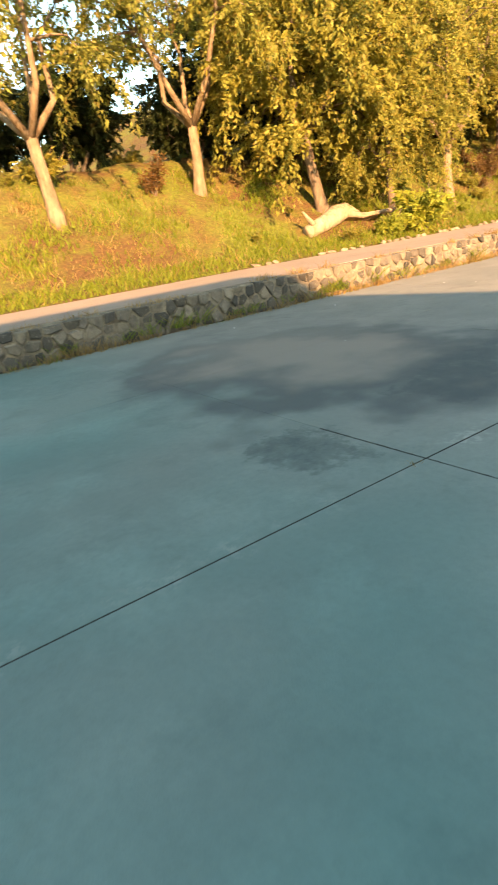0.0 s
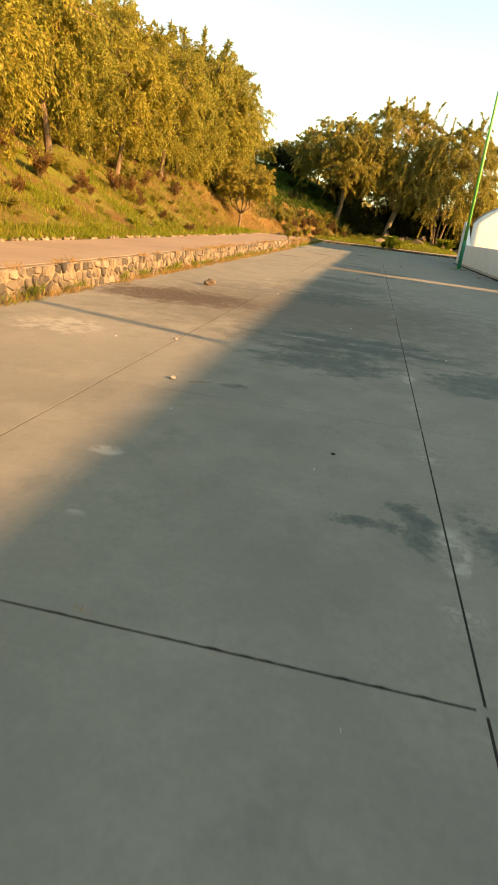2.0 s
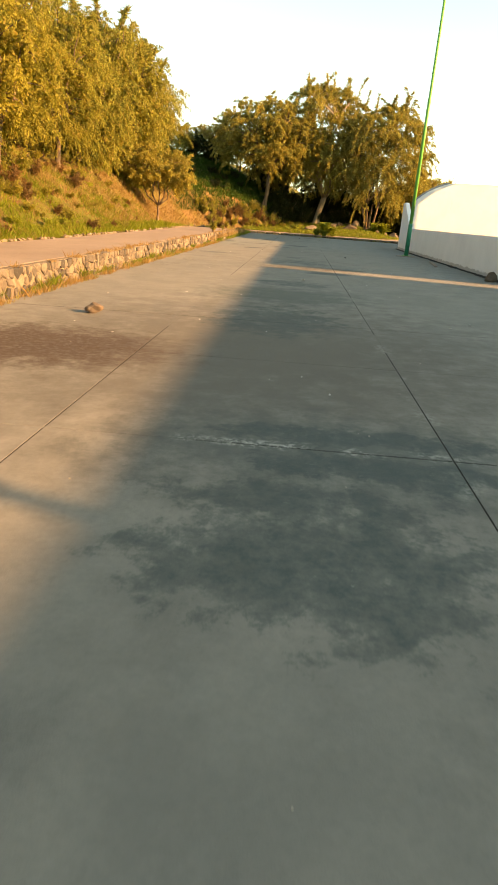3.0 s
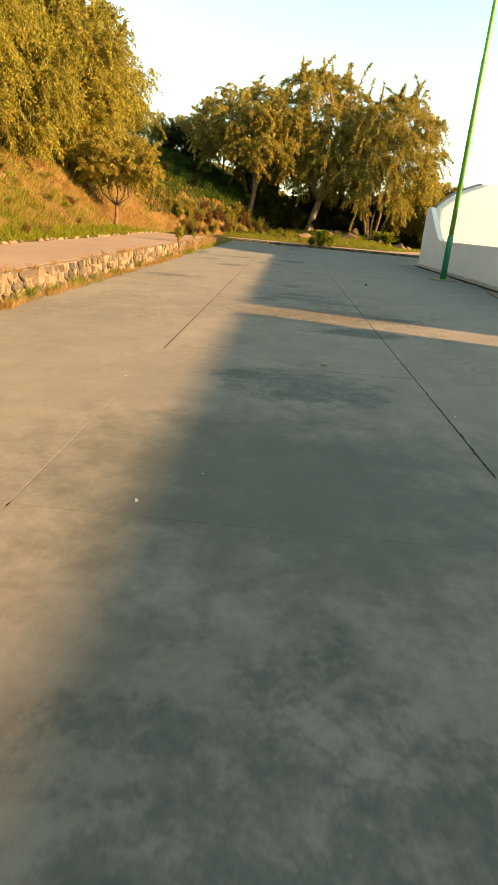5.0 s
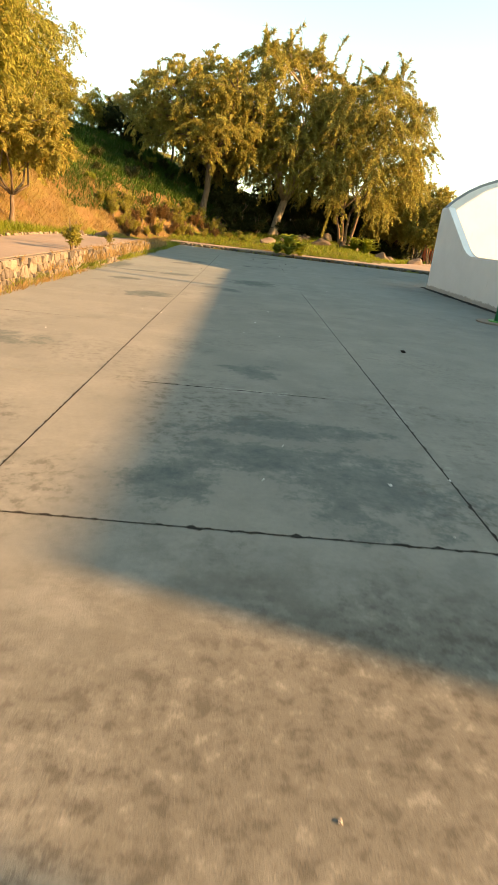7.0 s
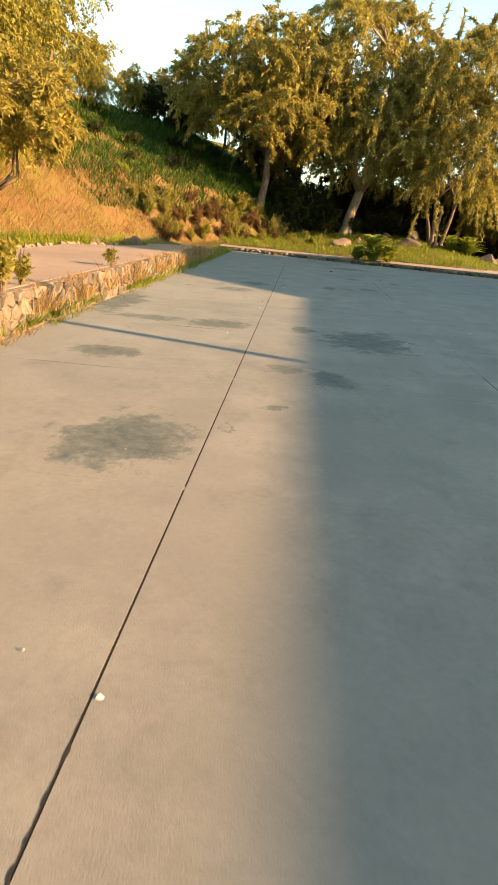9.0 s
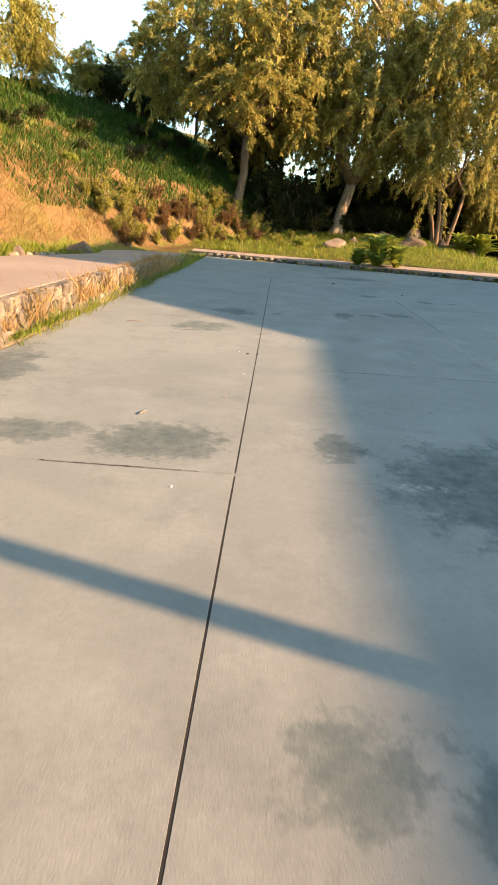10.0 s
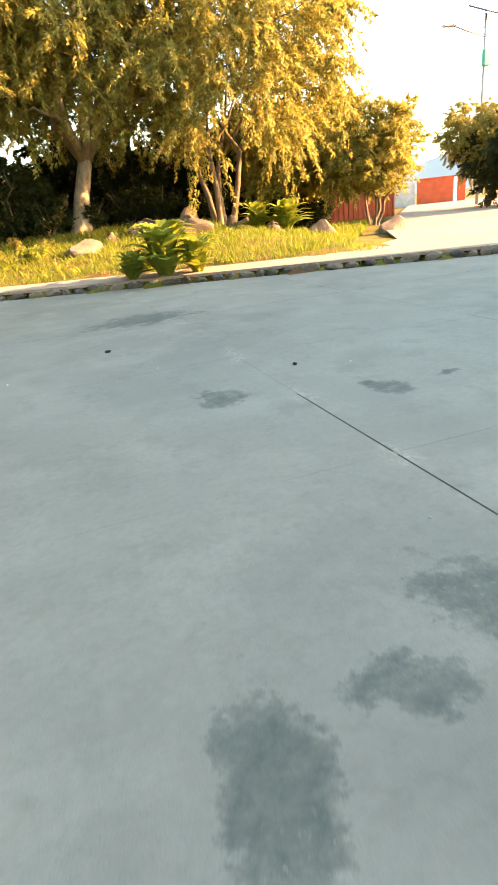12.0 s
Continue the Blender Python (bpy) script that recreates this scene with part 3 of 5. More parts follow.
def leafy_strings(r, base, way, length, droop, fat, per, leaf, width=0.42, kite=False):
    """Sprays that reach out and hang down, each set with small leaves; returns one array of leaf outlines."""
    n = len(base)
    s = 0.08 + 0.92 * r.random((n, per, 1)) ** 0.85
    L = length[:, None, None]
    down = np.array([0, 0, -1.0])
    dr = droop[:, None, None]
    p = base[:, None] + way[:, None] * L * s + down * dr * L * s * s
    t = unit(way[:, None] + down * 2 * dr * s)
    p = p + r.normal(size=(n, per, 3)) * fat * (1.15 - 0.55 * s)
    ax = unit(t * 0.8 + down * 0.35 + r.normal(size=(n, per, 3)) * 0.62) * leaf * r.uniform(0.6, 1.25, (n, per, 1))
    wd = unit(np.cross(ax, r.normal(size=(n, per, 3)))) * leaf * width * 0.5 * r.uniform(0.7, 1.2, (n, per, 1))
    if kite:
        return np.stack([p, p + ax * 0.45 + wd, p + ax, p + ax * 0.45 - wd], 2).reshape(-1, 4, 3)
    return np.stack([p + wd, p + ax, p - wd], 2).reshape(-1, 3, 3)


def clump_places(r, n, reach, half, top_heavy):
    """Places of the leaf clumps: spread evenly over an uneven egg, with hollows between them."""
    lobes = unit(r.normal(size=(7, 3)))
    out = []
    for k in range(n):
        u = unit(r.normal(size=(14, 3)))
        u[:, 2] = np.where(u[:, 2] < -0.85, -u[:, 2], u[:, 2])
        bulge = 0.84 + 0.22 * np.clip((u @ lobes.T).max(1) * 2.4 - 1.4, -0.6, 1)
        q = u * (bulge * (r.uniform(0.74, 0.98, 14) if k % 4 else r.uniform(0.3, 0.7, 14)))[:, None]
        if out:
            q = q[[np.min(np.linalg.norm(q[:, None] - np.array(out)[None], axis=2), axis=1).argmax()]]
        out.append(q[0])
    c = np.array(out)
    taper = 1 - top_heavy * np.clip(-c[:, 2:3], 0, 1)
    return c * np.array([reach, reach, half]) * np.concatenate([taper, taper, np.ones_like(taper)], 1)


def tree(seed, label, height_m, r0, reach, low, leaf_material, bark, clumps=34, sprays=13, per=55, length=1.1, droop=0.8, leaf=0.14,
         lean=0.0, fork=0.25, limbs=5, shoots=0, stems=1, top_heavy=0.0, fat=0.06, spread=0.30, kite=False, inside=50, name="tree"):
    """Trunks that fork into limbs and branches; each branch carries a clump of leafy, hanging sprays."""
    rng = random.Random(seed)
    r = np.random.default_rng(seed)
    ob = thing(name, label, "tree" if name != "bush" else "bush")
    mid, half = (low + height_m) / 2, (height_m - low) / 2
    axis = np.array([lean * height_m * 0.45, 0, mid])
    c = clump_places(r, clumps, reach, half, top_heavy) + axis
    bm = bmesh.new()
    ends = []
    for k in range(stems):
        a0 = 2 * math.pi * k / max(stems, 1) + rng.random()
        foot = Vector((math.cos(a0), math.sin(a0), 0)) * (0.0 if stems == 1 else r0 * 3.2)
        zf = height_m * fork * rng.uniform(0.85, 1.15)
        head = foot * 2.2 + Vector((lean * zf * 2.2 + rng.uniform(-0.15, 0.15), rng.uniform(-0.15, 0.15), zf))
        bend = foot.lerp(head, 0.5) + Vector((rng.uniform(-0.12, 0.12), rng.uniform(-0.12, 0.12), 0))
        tube(bm, [foot - Vector((0, 0, 0.35)), foot + Vector((0, 0, 0.08)), foot.lerp(bend, 0.4) + Vector((0, 0, 0.05)), bend, head], [r0 * 1.5, r0 * 1.28, r0 * 1.02, r0 * 0.9, r0 * 0.8], 10)
        for j in range(max(2, limbs // stems)):
            a = a0 + 2 * math.pi * (j + rng.uniform(-0.3, 0.3)) / max(2, limbs // stems)
            out = reach * rng.uniform(0.35, 0.6)
            tip = Vector((axis[0] * 0.8 + head.x * 0.4 + math.cos(a) * out, head.y + math.sin(a) * out, zf + (height_m - zf) * rng.uniform(0.35, 0.62)))
            p1 = head.lerp(tip, 0.33) + Vector((math.cos(a) * 0.25, math.sin(a) * 0.25, -0.15))
            p2 = head.lerp(tip, 0.68) + Vector((rng.uniform(-0.3, 0.3), rng.uniform(-0.3, 0.3), 0.1))
            tube(bm, [head - Vector((0, 0, 0.1)), p1, p2, tip], [r0 * 0.62, r0 * 0.45, r0 * 0.30, r0 * 0.12], 7)
            ends += [p1, p1.lerp(p2, 0.5), p2, p2.lerp(tip, 0.5), tip]
    E = np.array(ends)
    for q in c:
        d = np.linalg.norm(E - q, axis=1) + np.clip(E[:, 2] - q[2] - 0.3, 0, 9) * 0.8
        s = Vector(E[int(d.argmin())])
        e = Vector(q)
        m1 = s.lerp(e, 0.4) + Vector((rng.uniform(-0.2, 0.2), rng.uniform(-0.2, 0.2), 0.15))
        m2 = s.lerp(e, 0.75) + Vector((rng.uniform(-0.15, 0.15), rng.uniform(-0.15, 0.15), 0.20))
        tube(bm, [s, m1, m2, e], [r0 * 0.26, r0 * 0.19, r0 * 0.12, 0.012], 5)
    # sprays fan out of each clump, upwards and away from the trunk, and hang over
    n = clumps * sprays
    k = np.repeat(np.arange(clumps), sprays)
    rc = spread * reach * r.uniform(0.7, 1.3, clumps)[k]
    away = unit((c - axis) * np.array([1, 1, 0.5]))[k]
    start = c[k] + unit(r.normal(size=(n, 3))) * (rc * r.uniform(0.1, 0.75, n))[:, None] * np.array([1, 1, 0.6])
    way = unit(away * 0.55 + np.array([0, 0, 0.30]) + r.normal(size=(n, 3)) * 0.75)
    L = length * r.uniform(0.55, 1.2, n)
    dr = np.full(n, droop) * np.clip((start[:, 2] - 0.3) / (L * droop + 0.01), 0.1, 1) * r.uniform(0.6, 1.2, n)
    q = [leafy_strings(r, start, way, L, dr, np.full((n, 1, 1), fat), per, leaf, kite=kite)]
    # coarser leaves deep inside, where little light comes
    ci = axis + (c - axis) * np.array([0.66, 0.66, 0.72])
    q.append(leafy_strings(r, ci, unit(r.normal(size=ci.shape)), np.full(len(ci), length * 0.8), np.full(len(ci), 0.3), reach * 0.11, int(inside * 1.6), leaf * 1.6, 0.6, kite))
    if shoots:
        hi = c[np.argsort(c[:, 2])[::-1][:max(4, shoots // 2)]]
        hi = hi[r.integers(0, len(hi), shoots)] + r.normal(size=(shoots, 3)) * np.array([0.4, 0.4, 0.15]) * spread * reach
        w = unit(np.array([0, 0, 1.0]) + r.normal(size=hi.shape) * np.array([0.42, 0.42, 0.15]))
        Ls = r.uniform(1.0, 2.1, shoots) * (0.45 + height_m / 16)
        q.append(leafy_strings(r, hi, w, Ls, np.full(shoots, 0.30), 0.030, 90, leaf * 1.9, 0.22, kite))
        for p, v, l in zip(hi, w, Ls):
            tube(bm, [Vector(p - v * 0.3), Vector(p + v * l * 0.5 - np.array([0, 0, 0.075 * l])), Vector(p + v * l - np.array([0, 0, 0.3 * l]))], [0.025, 0.016, 0.006], 4)
    part("trunk", bm, bark, ob, smooth=True)
    part("crown", leaf_mesh("crown", np.concatenate(q, 0), leaf_material), None, ob)
    return ob


def set_tree(proto, x, y, rz, s, sz=None, dz=0.0, label="", used=[]):
    m = pose(x, y, ground_z(x, y) + dz, 0, 0, rz)
    if proto.name in used:
        ob = copy_thing(proto, m)
    else:
        used.append(proto.name)
        ob = proto
        ob.matrix_basis = m
    ob.scale = (s, s, sz or s)
    if label:
        tagged(ob, label)
    return ob


GOLD_A = tree(11, "drooping tree with sunlit golden-green leaves on the bank", 7.6, 0.15, 2.6, 1.1, LEAF_GOLD, BARK, 46, 15, 60, 0.95, 0.85, 0.145, 0.05, 0.26, 5, 22, kite=True, inside=34)
GOLD_B = tree(23, "spreading tree with golden leaves and a pale forked trunk", 7.0, 0.14, 2.8, 2.2, LEAF_GOLD, BARK_TAN, 34, 12, 78, 0.95, 0.6, 0.115, -0.05, 0.20, kite=True, inside=10)
GOLD_C = tree(37, "feathery tree with golden-green foliage and upright shoots", 7.4, 0.15, 2.9, 0.0, LEAF_GOLD, BARK, 56, 15, 62, 1.15, 1.0, 0.165, 0.03, 0.24, 5, 44)
GOLD_D = tree(41, "golden-green tree standing back on the wooded hill", 7.0, 0.14, 2.9, 0.0, LEAF_GOLD, BARK, 34, 12, 42, 1.2, 0.8, 0.23, 0.0, 0.22)
BIG = tree(51, "large olive-green tree with upright shoots and a pale limed foot", 11.9, 0.29, 4.2, 2.0, LEAF_OLIVE, BARK_PALE, 78, 15, 84, 1.2, 0.8, 0.165, 0.13, 0.19, 7, 26, spread=0.22, inside=8)
WEEP = tree(58, "many-stemmed tree with long drooping sunlit sprays", 11.2, 0.10, 4.2, 1.6, LEAF_OLIVE, BARK, 88, 15, 96, 1.4, 0.9, 0.155, 0.0, 0.20, 8, 12, 4, spread=0.20, inside=10)
OLIVE = tree(67, "round dense olive-green tree at the foot of the hill", 8.8, 0.19, 4.0, 2.2, LEAF_OLIVE, BARK, 72, 16, 76, 0.85, 0.5, 0.165, 0.02, 0.30, spread=0.25, inside=12)
SMALL = tree(73, "small round-headed tree with a thin forked trunk on the verge", 4.6, 0.085, 2.4, 1.75, LEAF_OLIVE, BARK, 42, 13, 52, 0.5, 0.4, 0.155, 0.02, 0.24, spread=0.25, inside=10, name="small_tree")
DARK = tree(81, "shrubby tree with leaves coloured dark as in deep shade", 5.0, 0.10, 2.4, 0.0, LEAF_SHADED, BARK, 30, 11, 40, 1.0, 0.6, 0.26, 0.03, 0.2, 5, 0, 3)
BUSH = tree(95, "wide many-stemmed bush with olive foliage", 4.2, 0.06, 2.0, 0.8, LEAF_OLIVE, BARK, 38, 14, 48, 0.8, 0.3, 0.17, 0.0, 0.30, 8, 8, 5, name="bush")

for proto, x, y, rz, s in (
    # along the bank
    (GOLD_B, -10.9, -0.5, 20, 1.0), (GOLD_B, -11.4, 3.3, 100, 0.95), (GOLD_A, -9.95, 5.9, 210, 0.92), (GOLD_A, -9.1, 7.5, 300, 0.66), (GOLD_B, -9.7, 10.6, 250, 0.98),
    (GOLD_A, -11.2, 15.5, 130, 0.95), (GOLD_A, -12.2, 21.4, 260, 0.86), (GOLD_C, -13.6, 17.5, 80, 0.9), (GOLD_A, -12.0, 26.6, 10, 0.80), (GOLD_C, -14.2, 30.0, 190, 0.82),
    (GOLD_A, -12.4, 33.2, 330, 0.80), (GOLD_C, -13.2, 38.2, 50, 0.98), (GOLD_C, -13.2, 43.6, 170, 1.05), (GOLD_A, -13.2, 48.0, 270, 1.08), (GOLD_B, -13.4, 52.6, 120, 1.12),
    # further up the hill
    (GOLD_D, -14.5, 8.2, 20, 0.9), (GOLD_D, -16.8, 43.5, 240, 0.95), (GOLD_D, -17.8, 36.0, 120, 0.85), (GOLD_D, -17.5, 24.0, 30, 0.75), (GOLD_D, -17.0, 13.0, 75, 0.85), (GOLD_D, -20.0, 19.0, 260, 0.8),
    (GOLD_D, -21.5, 30.0, 310, 0.85), (GOLD_D, -22.0, 39.0, 90, 0.9), (GOLD_D, -19.0, 48.0, 170, 0.8), (GOLD_D, -16.5, 18.5, 200, 0.8), (GOLD_D, -16.0, 31.5, 280, 0.7), (GOLD_D, -15.0, 24.3, 20, 0.65), (GOLD_D, -15.8, 37.0, 100, 0.8),
    (DARK, -15.5, -1.0, 15, 0.62), (DARK, -14.5, 1.5, 50, 0.55), (DARK, -13.2, 8.0, 40, 0.5), (DARK, -13.2, 4.4, 140, 0.45), (DARK, -13.0, 11.5, 140, 0.5), (DARK, -13.2, 15.0, 300, 0.6), (DARK, -14.0, 5.8, 220, 0.6),
    # over the crest of the mound
    (GOLD_D, -15.4, 57.5, 75, 0.58), (GOLD_C, -13.8, 61.0, 10, 0.42), (GOLD_D, -12.6, 64.5, 100, 0.36), (OLIVE, -10.9, 66.5, 220, 0.36), (GOLD_D, -9.2, 67.5, 60, 0.36), (OLIVE, -7.6, 68.5, 60, 0.5), (DARK, -11.6, 65.0, 30, 0.42), (DARK, -9.9, 66.2, 130, 0.42),
    # past the plaza's end
    (BIG, 0.4, 63.0, 0, 1.04), (OLIVE, -4.5, 61.2, 0, 1.1), (OLIVE, -2.4, 66.0, 140, 0.9), (WEEP, 5.1, 60.9, 130, 1.0),
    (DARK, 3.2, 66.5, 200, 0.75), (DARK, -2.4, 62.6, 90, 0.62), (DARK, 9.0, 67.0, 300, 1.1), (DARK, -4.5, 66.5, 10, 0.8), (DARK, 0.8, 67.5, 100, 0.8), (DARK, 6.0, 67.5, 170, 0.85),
    (SMALL, -10.05, 43.1, 0, 1.0), (BUSH, 11.0, 60.8, 0, 0.90), (BUSH, 8.9, 63.5, 120, 1.0), (BUSH, 11.2, 65.5, 40, 1.15), (DARK, 18.9, 60.0, 60, 0.62), (OLIVE, 19.2, 64.0, 20, 0.55), (BUSH, 25.5, 86.0, 40, 1.2),
    (BUSH, 13.0, 71.0, 200, 1.0), (OLIVE, 10.5, 72.0, 300, 0.7), (DARK, 8.8, 73.0, 70, 1.0), (DARK, 19.4, 62.4, 140, 0.85),
):
    set_tree(proto, x, y, rz, s)


# ---- rocks, shed and far things ----
def stone_mesh(name, seed, mat, sub=2, rough=0.22, flat=1.0):
    """An irregular rounded stone about one metre across."""
    rng = random.Random(seed)
    bm = bmesh.new()
    bmesh.ops.create_icosphere(bm, subdivisions=sub, radius=0.5)
    off = Vector((rng.uniform(-9, 9), rng.uniform(-9, 9), rng.uniform(-9, 9)))
    cuts = [(Vector((rng.gauss(0, 1), rng.gauss(0, 1), rng.gauss(0, 1))).normalized(), rng.uniform(0.26, 0.40)) for _ in range(9)]
    for v in bm.verts:
        for n, d in cuts:
            s = v.co.dot(n)
            if s > d:
                v.co -= n * (s - d) * 0.95
        v.co *= 1 + rough * noise.noise(v.co * 2.2 + off)
        v.co.z *= flat
    return mesh_bm(name, bm, mat, False)


ROCKS = [stone_mesh("rock", 200 + i, ROCK, 3, 0.25, 0.8) for i in range(4)]


def rock(i, x, y, sx, sy, sz, rz, label, sink=0.36):
    ob = new("rock", ROCKS[i % 4])
    z = max(ground_z(x, y), 0.0 if -4.9 < x < 4.5 and y < far_edge(x) else -9)
    ob.matrix_basis = pose(x, y, z + sz * (0.4 - sink), 0, 0, rz)
    ob.scale = (sx, sy, sz)
    return tagged(ob, label, "rock", group="rocks")


for i, (x, y, sx, sy, sz, rz) in enumerate((
    (3.2, 58.2, 1.7, 0.9, 1.0, 20), (1.9, 60.0, 0.9, 0.7, 0.9, 60), (4.7, 58.9, 0.6, 0.5, 0.9, 0), (5.6, 60.5, 1.1, 0.9, 1.0, 130), (6.9, 56.9, 1.1, 0.8, 1.1, 200),
    (-0.1, 57.3, 1.5, 1.0, 0.8, 75), (6.4, 59.6, 0.8, 0.7, 0.8, 15), (7.6, 58.3, 0.9, 0.9, 0.9, 95), (0.9, 59.3, 0.6, 0.5, 0.6, 140), (8.7, 56.0, 1.0, 0.7, 1.1, 30),
    (4.0, 61.5, 1.2, 0.9, 1.1, 230), (2.6, 61.6, 0.9, 0.7, 0.9, 310))):
    rock(i, x, y, sx, sy, sz, rz, "weathered brown boulder in the grass under the trees")
rock(1, -8.3, 49.8, 0.75, 0.6, 0.8, 40, "brown boulder at the foot of the cut bank")
rock(2, -7.95, 44.8, 0.5, 0.4, 0.5, 100, "brown boulder beside the raised path")
rock(3, -9.2, 49.5, 0.4, 0.4, 0.4, 10, "small dark boulder at the foot of the bank")
loose = rock(0, -3.58, 12.1, 0.27, 0.20, 0.19, 30, "pale loose stone lying on the plaza", 0.05)


def log():
    ob = thing("fallen_log", "pale bare fallen trunk lying on the bank", "log", (-9.3, 5.6, ground_z(-9.3, 5.6)), rz=0)
    bm = bmesh.new()
    tube(bm, [(0.15, -0.95, -0.02), (0.1, -0.4, 0.12), (0.0, 0.1, 0.28), (-0.1, 0.5, 0.34), (-0.1, 1.0, 0.16), (0.0, 1.5, 0.12)], [0.15, 0.19, 0.23, 0.20, 0.13, 0.05], 12)
    part("trunk", bm, BARK_PALE, ob, smooth=True)
    bm = bmesh.new()
    tube(bm, [(0.1, -0.6, 0.05), (0.25, -0.9, 0.2), (0.2, -1.1, 0.45)], [0.08, 0.06, 0.02], 7)
    part("root", bm, BARK_PALE, ob, smooth=True)
    bm = bmesh.new()
    tube(bm, [(0, 0.4, 0.3), (0.1, 0.9, 0.18), (0.25, 1.7, 0.22), (0.3, 2.3, 0.16)], [0.12, 0.07, 0.05, 0.02], 7)
    part("branch", bm, BARK_PALE, ob, smooth=True)


log()


def broad_plant(x, y, s, seed, label):
    rng = random.Random(seed)
    ob = thing("leafy_plant", label, "plant", (x, y, max(ground_z(x, y), 0.0)))
    for k in range(54):
        a = k * 2.399 + rng.uniform(-0.3, 0.3)
        tall = rng.uniform(0.35, 1.25) * s
        reach = rng.uniform(0.15, 0.6) * s * (1.3 - 0.5 * tall / s)
        out = Vector((math.cos(a), math.sin(a), 0))
        side = Vector((-out.y, out.x, 0))
        bm = bmesh.new()
        w = rng.uniform(0.10, 0.18) * s
        rows = []
        for i in range(6):
            u = i / 5
            c = out * reach * u * u * 1.1 + out * 0.05 * s + Vector((0, 0, tall * (u - 0.45 * u ** 3)))
            ww = w * math.sin(math.pi * min(1, 0.12 + 0.88 * u)) + 0.006
            rows.append((bm.verts.new(c - side * ww + Vector((0, 0, 0.25 * ww))), bm.verts.new(c), bm.verts.new(c + side * ww + Vector((0, 0, 0.25 * ww)))))
        for r, q in zip(rows, rows[1:]):
            bm.faces.new((r[0], r[1], q[1], q[0]))
            bm.faces.new((r[1], r[2], q[2], q[1]))
        part("leaf", bm, LEAF_FRESH, ob, smooth=True)
    return ob


broad_plant(0.85, 51.75, 1.45, 5, "bright green broad-leaved weed growing at the plaza's end")
broad_plant(1.45, 51.6, 1.0, 6, "low broad-leaved weed beside a taller one")
broad_plant(0.25, 51.9, 0.8, 7, "low broad-leaved weed beside a taller one")
broad_plant(6.0, 57.6, 1.4, 8, "lush broad-leaved plant among boulders")
broad_plant(5.3, 58.2, 1.2, 9, "lush broad-leaved plant among boulders")


def red_shed():
    ob = thing("red_shed", "low red-painted corrugated shed behind the bush", "shed", (13.9, 66.8, 0.1), rz=-12)
    bm = bmesh.new()
    box(bm, -1.7, 1.7, -0.2, 2.2, -0.1, 1.75, 0.02)
    part("body", bm, RED_PAINT, ob)
    for i in range(14):
        bm = bmesh.new()
        x = -1.6 + i * 0.245
        box(bm, x, x + 0.10, -0.24, -0.2, 0.02, 1.7, 0.012)
        part("rib", bm, RED_PAINT, ob)
    bm = bmesh.new()
    box(bm, -1.8, 1.8, -0.35, 2.3, 1.75, 1.83, 0.02)
    part("roof", bm, RED_PAINT, ob)


red_shed()


def red_wall():
    ob = thing("red_boundary_wall", "red-painted boundary wall at the end of the drive", "wall", (24.8, 75.5, 0.05), rz=-37)
    bm = bmesh.new()
    box(bm, -1.2, 1.9, 0, 0.25, -0.2, 1.65, 0.02)
    part("panel", bm, RED_PAINT, ob)
    bm = bmesh.new()
    box(bm, -1.25, 1.95, -0.04, 0.29, 1.65, 1.72, 0.02)
    part("coping", bm, RED_PAINT, ob)
    bm = bmesh.new()
    box(bm, 1.1, 1.3, -0.06, -0.01, 0.1, 0.9, 0.01)
    part("meter_box", bm, METAL, ob, "dark upright box")
    gate = thing("grey_gate", "pale grey sheet-metal gate beside the red wall", "gate", (22.9, 77.0, 0.05), rz=-37)
    bm = bmesh.new()
    box(bm, -1.1, 1.1, 0, 0.06, 0.03, 1.55, 0.01)
    part("leaf", bm, GREY_PAINT, gate)
    for x in (-1.1, 0.0, 1.04):
        bm = bmesh.new()
        box(bm, x, x + 0.06, -0.03, 0.0, 0.03, 1.58, 0.008)
        part("stile", bm, GREY_PAINT, gate)


red_wall()


def street_lamp(x, y):
    ob = thing("street_lamp", "tall solar street lamp with a dark panel and a green box", "lamp", (x, y, 0.05))
    bm = bmesh.new()
    tube(bm, [(0, 0, -0.1), (0, 0, 4), (0, 0, 8.2)], [0.09, 0.075, 0.06], 12)
    part("post", bm, METAL, ob, smooth=True)
    bm = bmesh.new()
    box(bm, -0.75, 0.75, -0.5, 0.5, -0.03, 0.03, 0.01)
    p = part("solar_panel", bm, PANEL, ob, "dark solar panel")
    p.matrix_basis = pose(0, 0, 8.3, 25, 0, 20)
    bm = bmesh.new()
    tube(bm, [(0, 0, 7.3), (-0.8, 0.1, 7.5), (-1.7, 0.15, 7.75)], [0.04, 0.035, 0.03], 8)
    part("arm", bm, METAL, ob, smooth=True)
    bm = bmesh.new()
    box(bm, -2.2, -1.6, 0.02, 0.28, 7.70, 7.80, 0.03)
    part("lamp_head", bm, METAL, ob, "flat pale lamp head")
    bm = bmesh.new()
    box(bm, -0.2, 0.2, -0.28, -0.06, 6.1, 6.75, 0.03)
    part("control_box", bm, TEAL, ob, "green control box")


street_lamp(20.2, 66.0)
for x, y, h, lab in ((13.3, 56.6, 0.95, "white-painted post beside the drive"), (22.1, 70.1, 1.6, "white-painted post at the end of the drive")):
    ob = thing("white_post", lab, "post", (x, y, 0.0), group="white posts")
    bm = bmesh.new()
    box(bm, -0.07, 0.07, -0.07, 0.07, -0.1, h, 0.015)
    part("shaft", bm, WHITE, ob)


